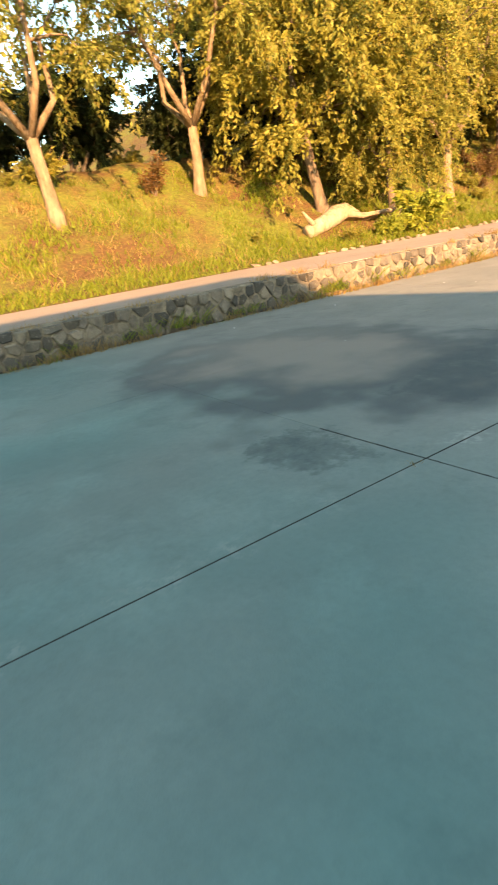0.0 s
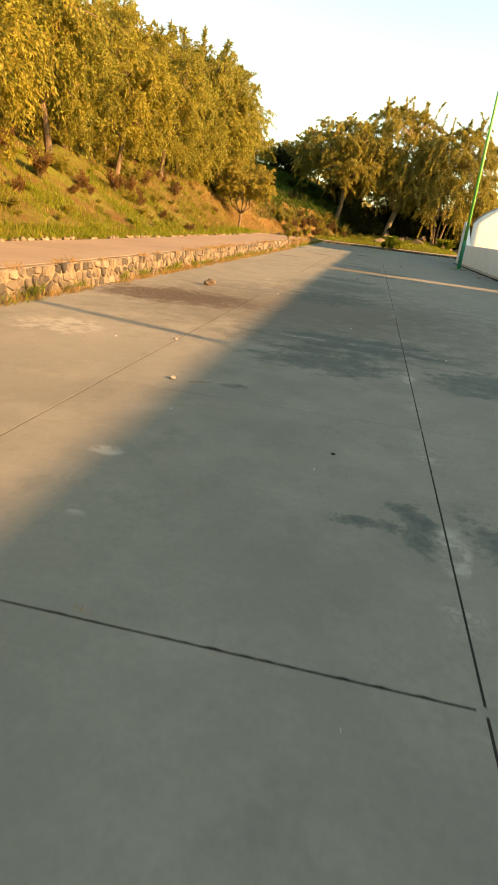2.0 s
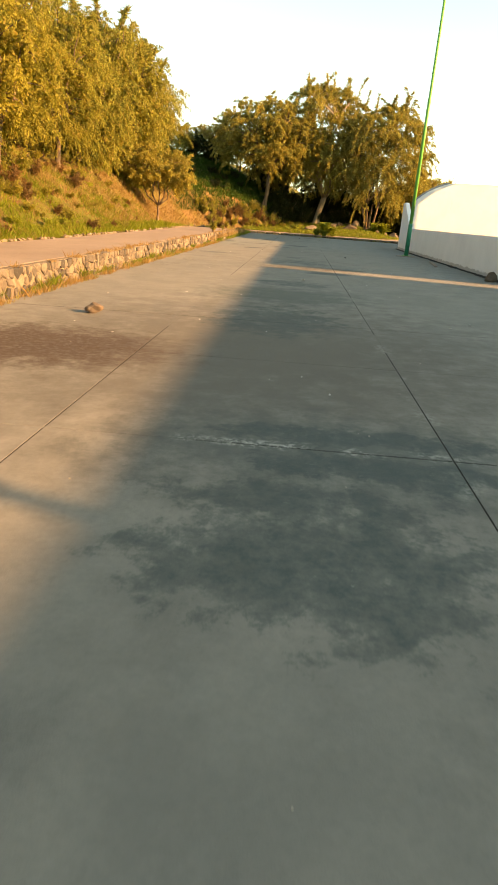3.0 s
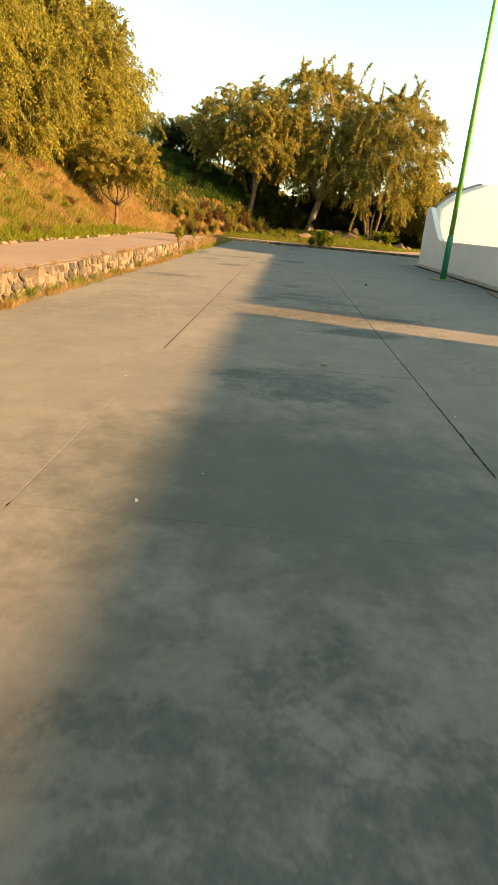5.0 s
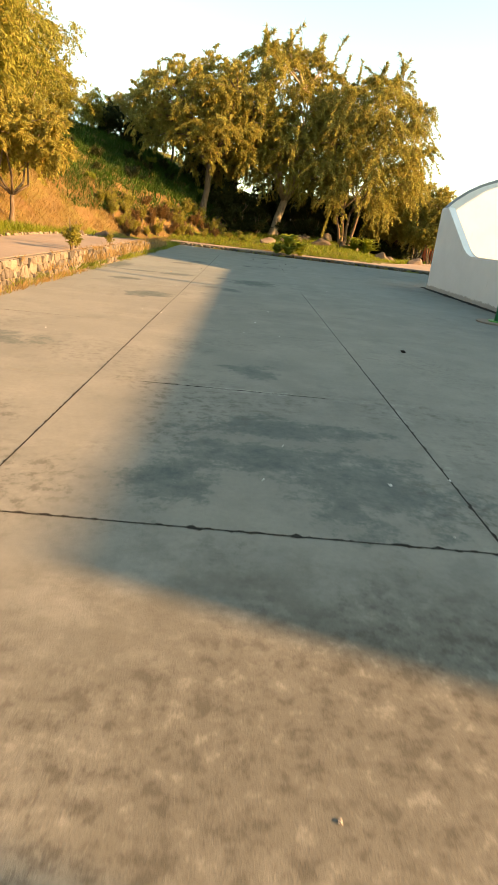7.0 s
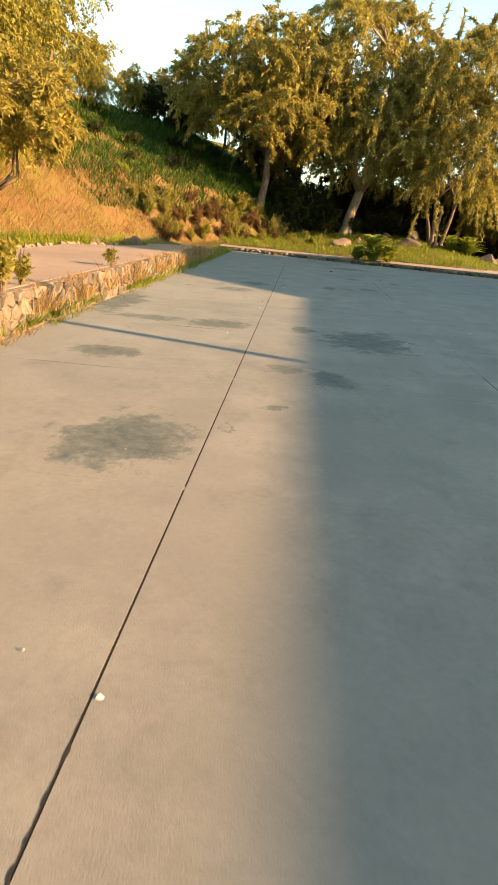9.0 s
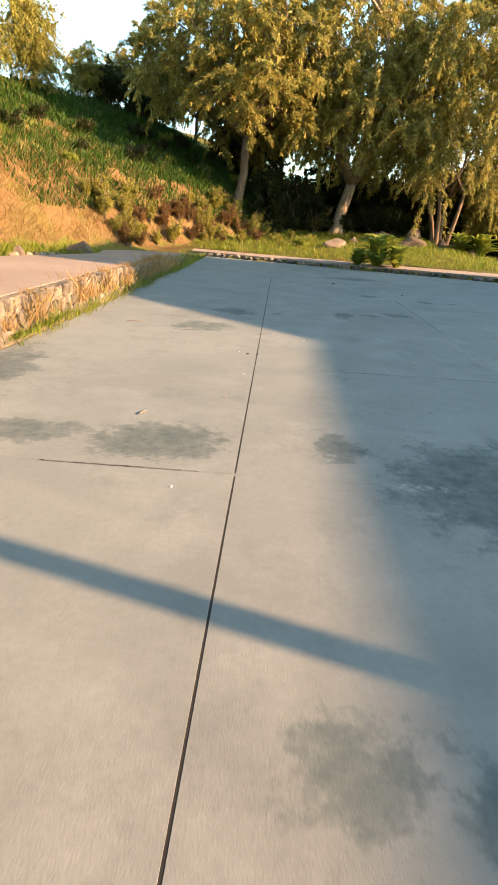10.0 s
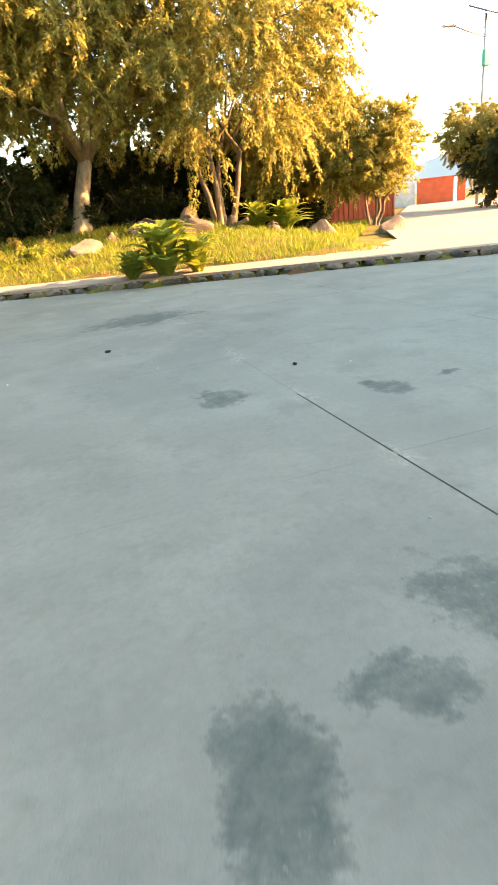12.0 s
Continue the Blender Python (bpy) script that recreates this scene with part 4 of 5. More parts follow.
def hills():
    """A ridge far behind everything, its haze put into the pale bluish-grey colour."""
    k = Mat("haze_coloured_ridge", 1.0, spec=0.0)
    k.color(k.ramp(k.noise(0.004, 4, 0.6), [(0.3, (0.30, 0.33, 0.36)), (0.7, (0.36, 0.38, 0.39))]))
    verts, faces = [], []
    n = 160
    for i in range(n + 1):
        a = radians(-25 + 150 * i / n)
        r = 2300
        h = 95 + 75 * noise.noise((i * 0.05, 0, 3)) + 30 * noise.noise((i * 0.21, 0, 8))
        verts += [(r * math.sin(a), r * math.cos(a), -40), (1.08 * r * math.sin(a), 1.08 * r * math.cos(a), h)]
    for i in range(n):
        faces.append((2 * i, 2 * i + 2, 2 * i + 3, 2 * i + 1))
    tagged(new("backdrop", mesh_from("backdrop", verts, faces, k.m, True)), "ridge on the horizon, coloured pale for haze", "hills", kind="structure")


hills()


DIRT = paint("packed_dirt", (0.022, 0.020, 0.017), 0.95, 0.4, (0.05, 0.045, 0.035))


def wall_foot_things():
    ob = thing("plank", "weathered pale plank lying beside the white wall", "plank", (3.95, 27.3, 0.0), rz=-8)
    bm = bmesh.new()
    box(bm, -0.06, 0.06, -1.3, 1.3, 0.0, 0.035, 0.006)
    part("board", bm, PATH_CONCRETE, ob)
    dark = new("dark_stone", ROCKS[2])
    dark.matrix_basis = pose(4.22, 21.3, 0.10, 0, 0, 40)
    dark.scale = (0.36, 0.42, 0.36)
    tagged(dark, "dark stone at the foot of the white wall", "rock")


wall_foot_things()


def wall_foot_dirt():
    """Dark leaf dirt drifted against the foot of the white wall."""
    bm = bmesh.new()
    rows = []
    for i in range(198):
        y = 20.5 + i * 0.097
        w = 0.06 + 0.13 * max(0.0, noise.noise((y * 0.9, 0, 2)) + 0.55) + 0.07 * noise.noise((y * 4.0, 3, 2))
        h = 0.012 + 0.03 * abs(noise.noise((y * 1.7, 5, 1)))
        rows.append([bm.verts.new(p) for p in ((4.51, y, 0.0), (4.51, y, h + 0.01), (4.5 - w * 0.5, y, h), (4.5 - w, y, 0.001))])
    for a, c in zip(rows, rows[1:]):
        for k in range(3):
            bm.faces.new((a[k], a[k + 1], c[k + 1], c[k]))
    tagged(new("dirt", mesh_bm("dirt", bm, DIRT)), "dark leaf dirt along the foot of the white wall", "dirt", kind="stuff")


wall_foot_dirt()


# ---- the plaza: concrete slabs ----
def plaza():
    base = tagged(new("pavement"), "weathered grey concrete plaza cast in square slabs", "pavement", kind="structure")
    gap_l, gap_t = 0.010, 0.008
    cols = [(-4.97, -2.5), (-2.5, 0.0), (0.0, 2.5), (2.5, 5.0)]
    cache = {}

    def slab_mesh(w, l):
        key = (round(w, 3), round(l, 3))
        if key not in cache:
            bm = bmesh.new()
            box(bm, gap_l / 2, w - gap_l / 2, gap_t / 2, l - gap_t / 2, -0.13, 0.0)
            top = [e for e in bm.edges if all(v.co.z > -0.01 for v in e.verts)]
            bmesh.ops.bevel(bm, geom=top, offset=0.0006, segments=1, affect="EDGES")
            cache[key] = mesh_bm("slab", bm, CONCRETE)
        return cache[key]

    rng = random.Random(4)
    for x0, x1 in cols:
        rows = [-12.5, -10.0, -7.6, -5.1, -2.72, -0.20, 2.30, 5.0, 8.0, 10.2, 12.4, 14.75, 17.9, 20.3, 22.68, 25.05, 27.85, 30.3, 32.6, 34.94, 37.5, 40.15, 42.7, 45.2, 47.7, 50.2, 52.7, 55.2]
        for y, y_next in zip(rows, rows[1:]):
            l = y_next - y
            ends = [far_edge(x0), far_edge(x1)]
            lo = min(ends)
            if y_next <= lo:
                ob = new("slab", slab_mesh(x1 - x0, l))
                ob.location = (x0, y, rng.uniform(-0.0006, 0.0006))
                ob.parent = base
            elif y < max(ends):
                # a slab cut off along the plaza's slanting end
                def clip(x):
                    return min(y_next, far_edge(x)) - gap_t / 2
                xs = np.linspace(x0 + gap_l / 2, x1 - gap_l / 2, 7)
                out = [(xx, max(clip(xx), y + gap_t / 2 + 0.002)) for xx in xs]
                low = [(xx, y + gap_t / 2) for xx in xs]
                bm = bmesh.new()
                prism(bm, low + out[::-1], "z", -0.13, 0.0)
                ob = new("slab", mesh_bm("slab", bm, CONCRETE))
                ob.parent = base
    # dirt packed into the joints; where they silted up, a skin of concrete fines
    def filling(x0, x1, y0, y1, dark):
        bm = bmesh.new()
        box(bm, x0, x1, y0, y1, -0.10, -0.0017 if dark else -0.0014)
        part("joint_filling", bm, DIRT if dark else CONCRETE, base, "dark dirt in the joint" if dark else "silted-up joint")

    def runs(spans, lo, hi):
        """Dark stretches and the silted ones between them."""
        at = lo
        for a, b in spans:
            if a > at:
                yield at, a, False
            yield max(a, lo), min(b, hi), True
            at = b
        if at < hi:
            yield at, hi, False

    for x, spans in ((-2.5, [(2.6, 11.6), (18.3, 22.6), (22.9, 47.6)]), (0.0, [(-12.5, 11.0), (12.0, 15.2), (15.6, 33.6), (40.2, 43.9)]), (2.5, [(-12.5, 6.0)])):
        for a, b, dark in runs(spans, -12.5, far_edge(x) - 0.1):
            filling(x - 0.0049, x + 0.0049, a, b, dark)
    broken = {-2.72: [(-0.72, 2.4)], -0.20: [(-1.5, -0.85)], 2.30: [(-2.4, -0.03)], 8.0: [(-1.55, 0.6)], 12.4: [(-4.9, -3.2)],
              17.9: [(-1.15, -0.02)], 20.3: [(-1.3, -0.02), (0.05, 0.4)], 22.68: [(-2.45, -0.02), (0.2, 1.1)], 25.05: [(-2.1, -1.72), (-1.5, -0.55)],
              27.85: [(-4.6, -3.3)], 32.6: [(-4.4, -3.6)], 34.94: [(-3.6, -2.7)], 37.5: [(-1.6, -1.2), (-0.7, -0.3)], 40.15: [(-4.2, -3.4), (-2.45, -2.05)]}
    ragged = []
    for y in rows[1:-3]:
        for a, b, dark in runs(broken.get(y, []), -4.97, 5.0):
            wide = 0.0030 if dark else 0.02
            filling(a, b, y - wide, y + wide, dark)
            if dark:
                ragged.append((False, y, a, b, 0.0055, y))
    # crumbled edges: dirt spilling raggedly over the arrises
    def crumbled(along_y, fixed, a, b, wide, seed):
        bm = bmesh.new()
        n = int((b - a) / 0.016)
        rowv = []
        for i in range(n + 1):
            u = a + (b - a) * i / n
            lo = wide * (0.18 + 1.9 * max(0.0, noise.noise((u * 23.0, seed, 0.3)) - 0.05))
            hi = wide * (0.18 + 1.9 * max(0.0, noise.noise((u * 23.0, seed, 7.7)) - 0.05))
            p, q = fixed - max(lo, 0.001), fixed + max(hi, 0.001)
            rowv.append([bm.verts.new((p, u, 0.002) if along_y else (u, p, 0.002)), bm.verts.new((q, u, 0.002) if along_y else (u, q, 0.002))])
        for r, q in zip(rowv, rowv[1:]):
            bm.faces.new((r[0], r[1], q[1], q[0]))
        part("joint_filling", bm, DIRT, base, "dark dirt on a crumbled joint")

    for args in ((True, 0.0, 15.6, 27.5, 0.014, 1.0), (True, -2.5, 18.3, 22.6, 0.010, 2.0), (True, -2.5, 23.0, 28.8, 0.009, 6.0), *ragged, (False, 22.68, -2.45, -0.02, 0.018, 3.0), (False, 25.05, -2.1, -0.55, 0.014, 4.0),
                 (False, 20.3, -1.1, 0.4, 0.010, 8.0), (False, 34.94, -3.6, -2.8, 0.010, 9.0)):
        crumbled(*args)
    # the slabs behind the low wall, joined
    bm = bmesh.new()
    prism(bm, [(5.0, -12.5), (14.0, -12.5), (14.0, far_edge(14.0)), (9.5, far_edge(9.5)), (5.0, far_edge(5.0))], "z", -0.13, -0.001)
    tagged(new("yard", mesh_bm("yard", bm, CONCRETE)), "concrete yard behind the low wall", "pavement", kind="structure")
    bm = bmesh.new()
    box(bm, -4.97, 5.0, -30.0, -12.5, -0.13, 0.0)
    tagged(new("pavement_behind", mesh_bm("pavement_behind", bm, CONCRETE)), "weathered concrete plaza", "pavement", kind="structure")


plaza()


# ---- the stone kerb wall ----
def cell(p, others, lo, hi):
    """The piece of a wall face nearer to p than to the other seeds, kept between two heights."""
    poly = [Vector(q) for q in ((p.x - 0.4, lo), (p.x + 0.4, lo), (p.x + 0.4, hi), (p.x - 0.4, hi))]
    for o in others:
        m, n = (p + o) / 2, (o - p)
        out = []
        for i, a in enumerate(poly):
            b = poly[(i + 1) % len(poly)]
            da, db = (a - m).dot(n), (b - m).dot(n)
            if da <= 0:
                out.append(a)
            if da * db < 0:
                out.append(a.lerp(b, da / (da - db)))
        poly = out
    return poly


def face_stone(bm, poly, x, gap, proud, rng):
    """A rough stone that fills an outline of (y, z), its edges chipped back."""
    c = sum(poly, Vector((0, 0))) / len(poly)
    rim = []
    for q in poly:
        d = q - c
        l = max(d.length, 1e-4)
        rim.append(c + d * max(0.3, (l - gap * rng.uniform(0.4, 3.0)) / l))
    tilt = Vector((rng.uniform(-0.22, 0.22), rng.uniform(-0.25, 0.25)))
    rings = []
    for scale, dx in ((1.0, -0.09), (1.0, proud - 0.014), (0.78, proud)):
        rings.append([bm.verts.new((x + dx + ((q - c).dot(tilt) if dx > -0.05 else 0) + (rng.uniform(-0.004, 0.004) if scale < 1 else 0), c.x + (q.x - c.x) * scale, c.y + (q.y - c.y) * scale)) for q in rim])
    for r, q in zip(rings, rings[1:]):
        for i in range(len(r)):
            j = (i + 1) % len(r)
            bm.faces.new((r[i], r[j], q[j], q[i]))
    bm.faces.new(rings[-1])


def kerb_wall():
    wall = tagged(new("kerb_wall"), "low mortared fieldstone wall holding the raised path", "wall", kind="structure")
    bm = bmesh.new()
    row = []
    for y in np.arange(-30, 52.1, 0.25):
        z = float(path_level(y)) + 0.006 * noise.noise((y * 2.0, 0, 0))
        row.append([bm.verts.new((x, y, h)) for x, h in ((-5.36, -0.14), (-5.36, z), (-5.05 + 0.012 * noise.noise((y * 3, 4, 0)), z - 0.004), (-5.020, z - 0.03), (-5.018, -0.14))])
    for p, q in zip(row, row[1:]):
        for k in range(4):
            bm.faces.new((p[k], p[k + 1], q[k + 1], q[k]))
    part("core", bm, MORTAR, wall, "rough pale mortar between the stones")
    rng = random.Random(9)
    seeds = []
    for i in range(334):
        y = -9.0 + i * 0.182
        top = float(path_level(y))
        rows = 3 if top > 0.3 else 2 if top > 0.16 else 1
        for k in range(rows):
            seeds.append((i, Vector((y + rng.uniform(-0.07, 0.07) + 0.09 * (k % 2), top * (k + 0.5 + rng.uniform(-0.22, 0.22)) / rows))))
    far = bmesh.new()
    n = 0
    for i, p in seeds:
        near = [q for j, q in seeds[max(0, seeds.index((i, p)) - 9):seeds.index((i, p)) + 10] if q is not p]
        poly = cell(p, near, -0.01, float(path_level(p.x)) + rng.uniform(-0.012, 0.010))
        if len(poly) < 3:
            continue
        near_by = -3.6 < p.x < 14.7 and n < 300
        bm = bmesh.new() if near_by else far
        face_stone(bm, poly, -5.012, 0.010, rng.uniform(-0.004, 0.034), rng)
        if near_by:
            part("stone", bm, STONE, wall)
            n += 1
    st = part("stones", far, STONE, wall)
    tagged(st, "mortared grey and tan field stones", kind="stuff")


kerb_wall()


def path_edging():
    """A broken line of small rough stones between the raised path and the bank."""
    line = tagged(new("path_edging"), "broken line of pale rough stones edging the raised path", "kerb", kind="structure")
    shapes = [stone_mesh("stone", 450 + i, EDGE_STONE, 1, 0.2) for i in range(6)]
    rng = random.Random(27)
    y = 2.0
    while y < 47:
        w = rng.uniform(0.14, 0.34)
        x = float(np.interp(y, [-60, 20, 30, 43, 50, 53.6], [-7.7, -7.6, -7.5, -7.9, -7.8, -8.6])) + 0.10 * noise.noise((0.3 * y, 2.0, 0.0)) - 0.02
        ob = new("stone", shapes[rng.randrange(6)])
        ob.matrix_basis = pose(x + rng.uniform(-0.03, 0.03), y, float(path_level(y)) + 0.01, rng.uniform(-20, 20), rng.uniform(-20, 20), rng.uniform(-25, 25))
        ob.scale = (0.15, w, rng.uniform(0.08, 0.15))
        ob.parent = line
        y += w * rng.uniform(0.95, 1.15) + (rng.uniform(0.2, 0.9) if rng.random() < 0.22 else 0)


path_edging()


def end_kerb():
    """The line of rough stones along the plaza's far end."""
    kerb = tagged(new("end_kerb"), "rough dark stone kerb along the plaza's far end", "kerb", kind="structure")
    shapes = [stone_mesh("stone", 400 + i, STONE, 2, 0.2) for i in range(6)]
    rng = random.Random(19)
    x = -5.0
    while x < 12.5:
        w = rng.uniform(0.16, 0.42)
        ob = new("stone", shapes[rng.randrange(6)])
        ob.matrix_basis = pose(x + w / 2, far_edge(x + w / 2) + 0.09 + rng.uniform(-0.02, 0.03), 0.03 + rng.uniform(-0.02, 0.02), rng.uniform(-15, 15), rng.uniform(-15, 15), -22.8 + rng.uniform(-12, 12))
        ob.scale = (w * 1.05, 0.22, rng.uniform(0.16, 0.24))
        ob.parent = kerb
        x += w * rng.uniform(0.92, 1.05)


end_kerb()


# ---- grass ----
def blades(name, label, spots, mat, tall, width, bend=0.5, seed=1):
    """Tufts of single bent blades at the given places, as one sheet of growth."""
    r = np.random.default_rng(seed)
    p = np.asarray(spots, float)
    n = len(p)
    h = tall * r.uniform(0.45, 1.2, (n, 1)) * p[:, 3:4]
    a = r.uniform(0, 2 * np.pi, n)
    side = np.stack([np.cos(a), np.sin(a), 0 * a], 1) * width * r.uniform(0.6, 1.4, (n, 1))
    b = r.uniform(0, 2 * np.pi, n)
    lean = np.stack([np.cos(b), np.sin(b), 0 * b], 1) * bend * h * r.uniform(0.1, 1.0, (n, 1))
    up = np.array([0, 0, 1.0])
    root = p[:, :3] - up * 0.03
    quads = np.stack([root - side, root + side, root + up * h * 0.62 + lean * 0.57 + side * 0.7, root + up * h + lean], 1)
    ob = new(name, leaf_mesh(name, quads, mat))
    return tagged(ob, label, "grass", kind="stuff")


def scatter(n, x0, x1, y0, y1, seed, keep):
    """Clumped random places on the ground, with a size for each."""
    r = np.random.default_rng(seed)
    m = max(8, n // 14)
    cx, cy, cs = r.uniform(x0, x1, m), r.uniform(y0, y1, m), r.uniform(0.5, 1.3, m)
    k = r.integers(0, m, n)
    x, y = cx[k] + r.normal(0, 0.16, n), cy[k] + r.normal(0, 0.16, n)
    ok = keep(x, y) & (x > x0) & (x < x1) & (y > y0) & (y < y1)
    x, y, s = x[ok], y[ok], cs[k][ok]
    return np.stack([x, y, height(x, y), s], 1)


def bank_foot(y):
    return np.interp(y, [-60, 20, 30, 43, 48, 52, 56, 60, 64], [-7.8, -7.7, -8.0, -9.2, -9.2, -8.4, -6.0, -2.8, 0.0])


def on_bank(x, y):
    return x < bank_foot(y) + 0.05


def on_far_verge(x, y):
    return (y > far_edge(x) + 1.3) & (x > bank_foot(y) - 3) & ((x < 5.2) | (y > 52.4 + (x - 5.2) * 1.5))


def patches(x, y, scale, seed, cut):
    r = np.random.default_rng(int(seed * 7) + len(x))
    n = np.array([noise.noise((a * scale, b * scale, seed)) for a, b in zip(x, y)])
    return n + r.normal(0, 0.16, len(x)) > cut


blades("grass", "yellow-green grass on the bank beside the raised path", scatter(110000, -12.5, -7.5, -6, 31, 2, lambda x, y: on_bank(x, y) & ((x > bank_foot(y) - 1.0) | patches(x, y, 0.75, 3.0, 0.02))), GRASS_MAT, 0.17, 0.012, 1.0, 3)
blades("grass", "dry stems among the grass on the bank", scatter(16000, -12.5, -7.6, -6, 31, 12, lambda x, y: on_bank(x, y) & patches(x, y, 0.6, 8.0, -0.05)), STRAW, 0.18, 0.008, 1.1, 13)
blades("grass", "yellow-green grass on the hill under the trees", scatter(36000, -12.5, -7.0, 30, 52, 4, lambda x, y: on_bank(x, y) & ((x > bank_foot(y) - 0.6) | patches(x, y, 0.45, 1.0, np.interp(y, [30, 40, 46], [-0.1, 0.15, 0.34])))), GRASS_MAT, 0.24, 0.014, 1.0, 5)
blades("grass", "dry straw grass on the cut bank", scatter(60000, -12.5, -6.3, 28, 58, 6, lambda x, y: on_bank(x, y) & (x < bank_foot(y) - 0.9) & patches(x, y, 0.45, 1.0, np.interp(y, [28, 40], [0.1, -0.6]))), STRAW, 0.24, 0.012, 1.5, 7)
blades("grass", "green weeds over the top of the cut bank", scatter(20000, -15.5, -12.2, 43, 55, 16, on_bank), GRASS_MAT, 0.34, 0.022, 1.0, 17)
blades("grass", "deep green growth over the mound, coloured darker as in tree shade", scatter(56000, -15, -1.0, 52, 69, 8, lambda x, y: x < bank_foot(y) - 2.0), GRASS_SHADED, 0.30, 0.034, 1.2, 9)
blades("grass", "short yellow-green grass under the trees past the plaza", scatter(46000, -6, 12, 51, 64, 10, on_far_verge), GRASS_MAT, 0.20, 0.012, 1.0, 11)


def beside_path(x, y):
    edge = np.interp(y, [-60, 20, 30, 43, 50, 53.6], [-7.7, -7.6, -7.5, -7.9, -7.8, -8.6])
    return (x > bank_foot(y) - 0.1) & (x < edge - 0.08)


blades("grass", "green grass between the raised path and the cut bank", scatter(16000, -9.4, -5.6, 30, 55, 18, beside_path), GRASS_MAT, 0.16, 0.009, 1.0, 19)


def strip(n, x0, x1, y0, y1, z, seed, clump=0.12, per=16, weight=None):
    r = np.random.default_rng(seed)
    m = max(4, n // per)
    cx, cy, cs = r.uniform(x0, x1, m), r.uniform(y0, y1, m), r.uniform(0.4, 1.4, m)
    if weight is not None:
        cs = cs * weight(cy)
    k = r.integers(0, m, n)
    x, y = cx[k] + r.normal(0, clump * 0.5, n), cy[k] + r.normal(0, clump, n)
    x = np.clip(x, x0 - 0.05, x1 + 0.05)
    return np.stack([x, y, np.full(n, z), cs[k]], 1)


blades("grass", "tufts of dry grass along the foot of the stone wall", strip(9000, -4.97, -4.86, -9, 34, 0.0, 21, 0.10, 30), STRAW, 0.14, 0.005, 1.1, 22)
blades("grass", "tufts of yellowed grass in the cracks of the stone wall's top", strip(5000, -5.12, -5.02, -6, 46, 0.42, 45, 0.09, 34), STRAW, 0.09, 0.004, 1.3, 46)
blades("grass", "weeds growing out between the stones of the wall", strip(4000, -4.99, -4.96, -4, 40, 0.08, 47, 0.10, 40), GRASS_MAT, 0.15, 0.005, 1.6, 48)
blades("grass", "weeds along the foot of the stone wall", strip(3000, -4.96, -4.86, -9, 50, 0.0, 23), GRASS_MAT, 0.13, 0.005, 1.0, 24)
blades("grass", "tall dry grass growing over the end of the stone wall", strip(4200, -5.3, -4.86, 31, 47, 0.2, 25, 0.14, 22, lambda y: np.interp(y, [31, 36, 50], [0.5, 1.0, 0.9])), STRAW, 0.27, 0.006, 0.8, 26)
blades("grass", "green weeds at the end of the stone wall", strip(2600, -5.3, -4.88, 38, 52, 0.08, 27, 0.35, 14), GRASS_MAT, 0.20, 0.006, 1.0, 28)


def kerb_line(n, seed):
    r = np.random.default_rng(seed)
    x = r.uniform(-5, 6, n)
    return np.stack([x, far_edge(x) + 0.18 + r.normal(0, 0.05, n), np.full(n, 0.02), r.uniform(0.4, 1.2, n)], 1)


blades("grass", "short weeds along the kerb at the plaza's far end", kerb_line(2500, 31), GRASS_MAT, 0.14, 0.007, 0.8, 32)


# ---- shrubs on the cut bank ----
def shrub(seed, label, mat, size, per, leaf, wide=0.7, stalks=11, fat=0.09):
    """A clump of forking stalks from one root, each set with leaves along its length."""
    rng = random.Random(seed)
    r = np.random.default_rng(seed)
    ob = thing("shrub", label, "shrub", group="shrubs on the bank")
    bm = bmesh.new()
    base, way, L = [], [], []
    for k in range(stalks):
        a = k * 2.4 + rng.uniform(-0.4, 0.4)
        d = Vector((math.cos(a) * wide * rng.uniform(0.3, 1.0), math.sin(a) * wide * rng.uniform(0.3, 1.0), 1.0)).normalized()
        l = size * rng.uniform(0.6, 1.15)
        tube(bm, [(0, 0, -0.1), tuple(d * l * 0.5 + Vector((0, 0, 0.04))), tuple(d * l)], [0.022, 0.014, 0.005], 5)
        for _ in range(3):
            e = (d + Vector((rng.uniform(-0.5, 0.5), rng.uniform(-0.5, 0.5), rng.uniform(-0.1, 0.3)))).normalized()
            base.append(tuple(d * l * rng.uniform(0.15, 0.55)))
            way.append(tuple(e))
            L.append(l * rng.uniform(0.35, 0.65))
    part("stem", bm, BARK, ob)
    q = leafy_strings(r, np.array(base), np.array(way), np.array(L), np.full(len(L), 0.35), fat * size * 0.7, per, leaf)
    part("foliage", leaf_mesh("foliage", q, mat), None, ob)
    return ob


RUST = shrub(501, "rust-brown dry shrub on the cut bank", RUSTY, 1.15, 42, 0.11, 0.55)
STALKS = shrub(505, "upright green-topped weed on the cut bank", LEAF_GOLD, 1.2, 42, 0.13, 0.4)
GREEN = shrub(502, "green leafy shrub on the mound", LEAF_FRESH, 1.0, 60, 0.13, 1.1)
OLIVE_SHRUB = shrub(503, "olive-green shrub beneath the trees", LEAF_GOLD, 1.1, 60, 0.13, 1.0)
DARK_SHRUB = shrub(504, "green shrub with leaves coloured dark as in shade", LEAF_SHADED, 1.2, 60, 0.15, 1.0)
_rng = random.Random(77)
for k in range(66):
    y = _rng.uniform(54, 61.5)
    x = float(bank_foot(y)) - _rng.uniform(0.6, 2.4)
    _s = _rng.uniform(0.5, 1.0)
    set_tree(RUST if _rng.random() < 0.4 else STALKS, x, y, _rng.uniform(0, 360), _s * 0.8, _s * _rng.uniform(0.7, 1.1))
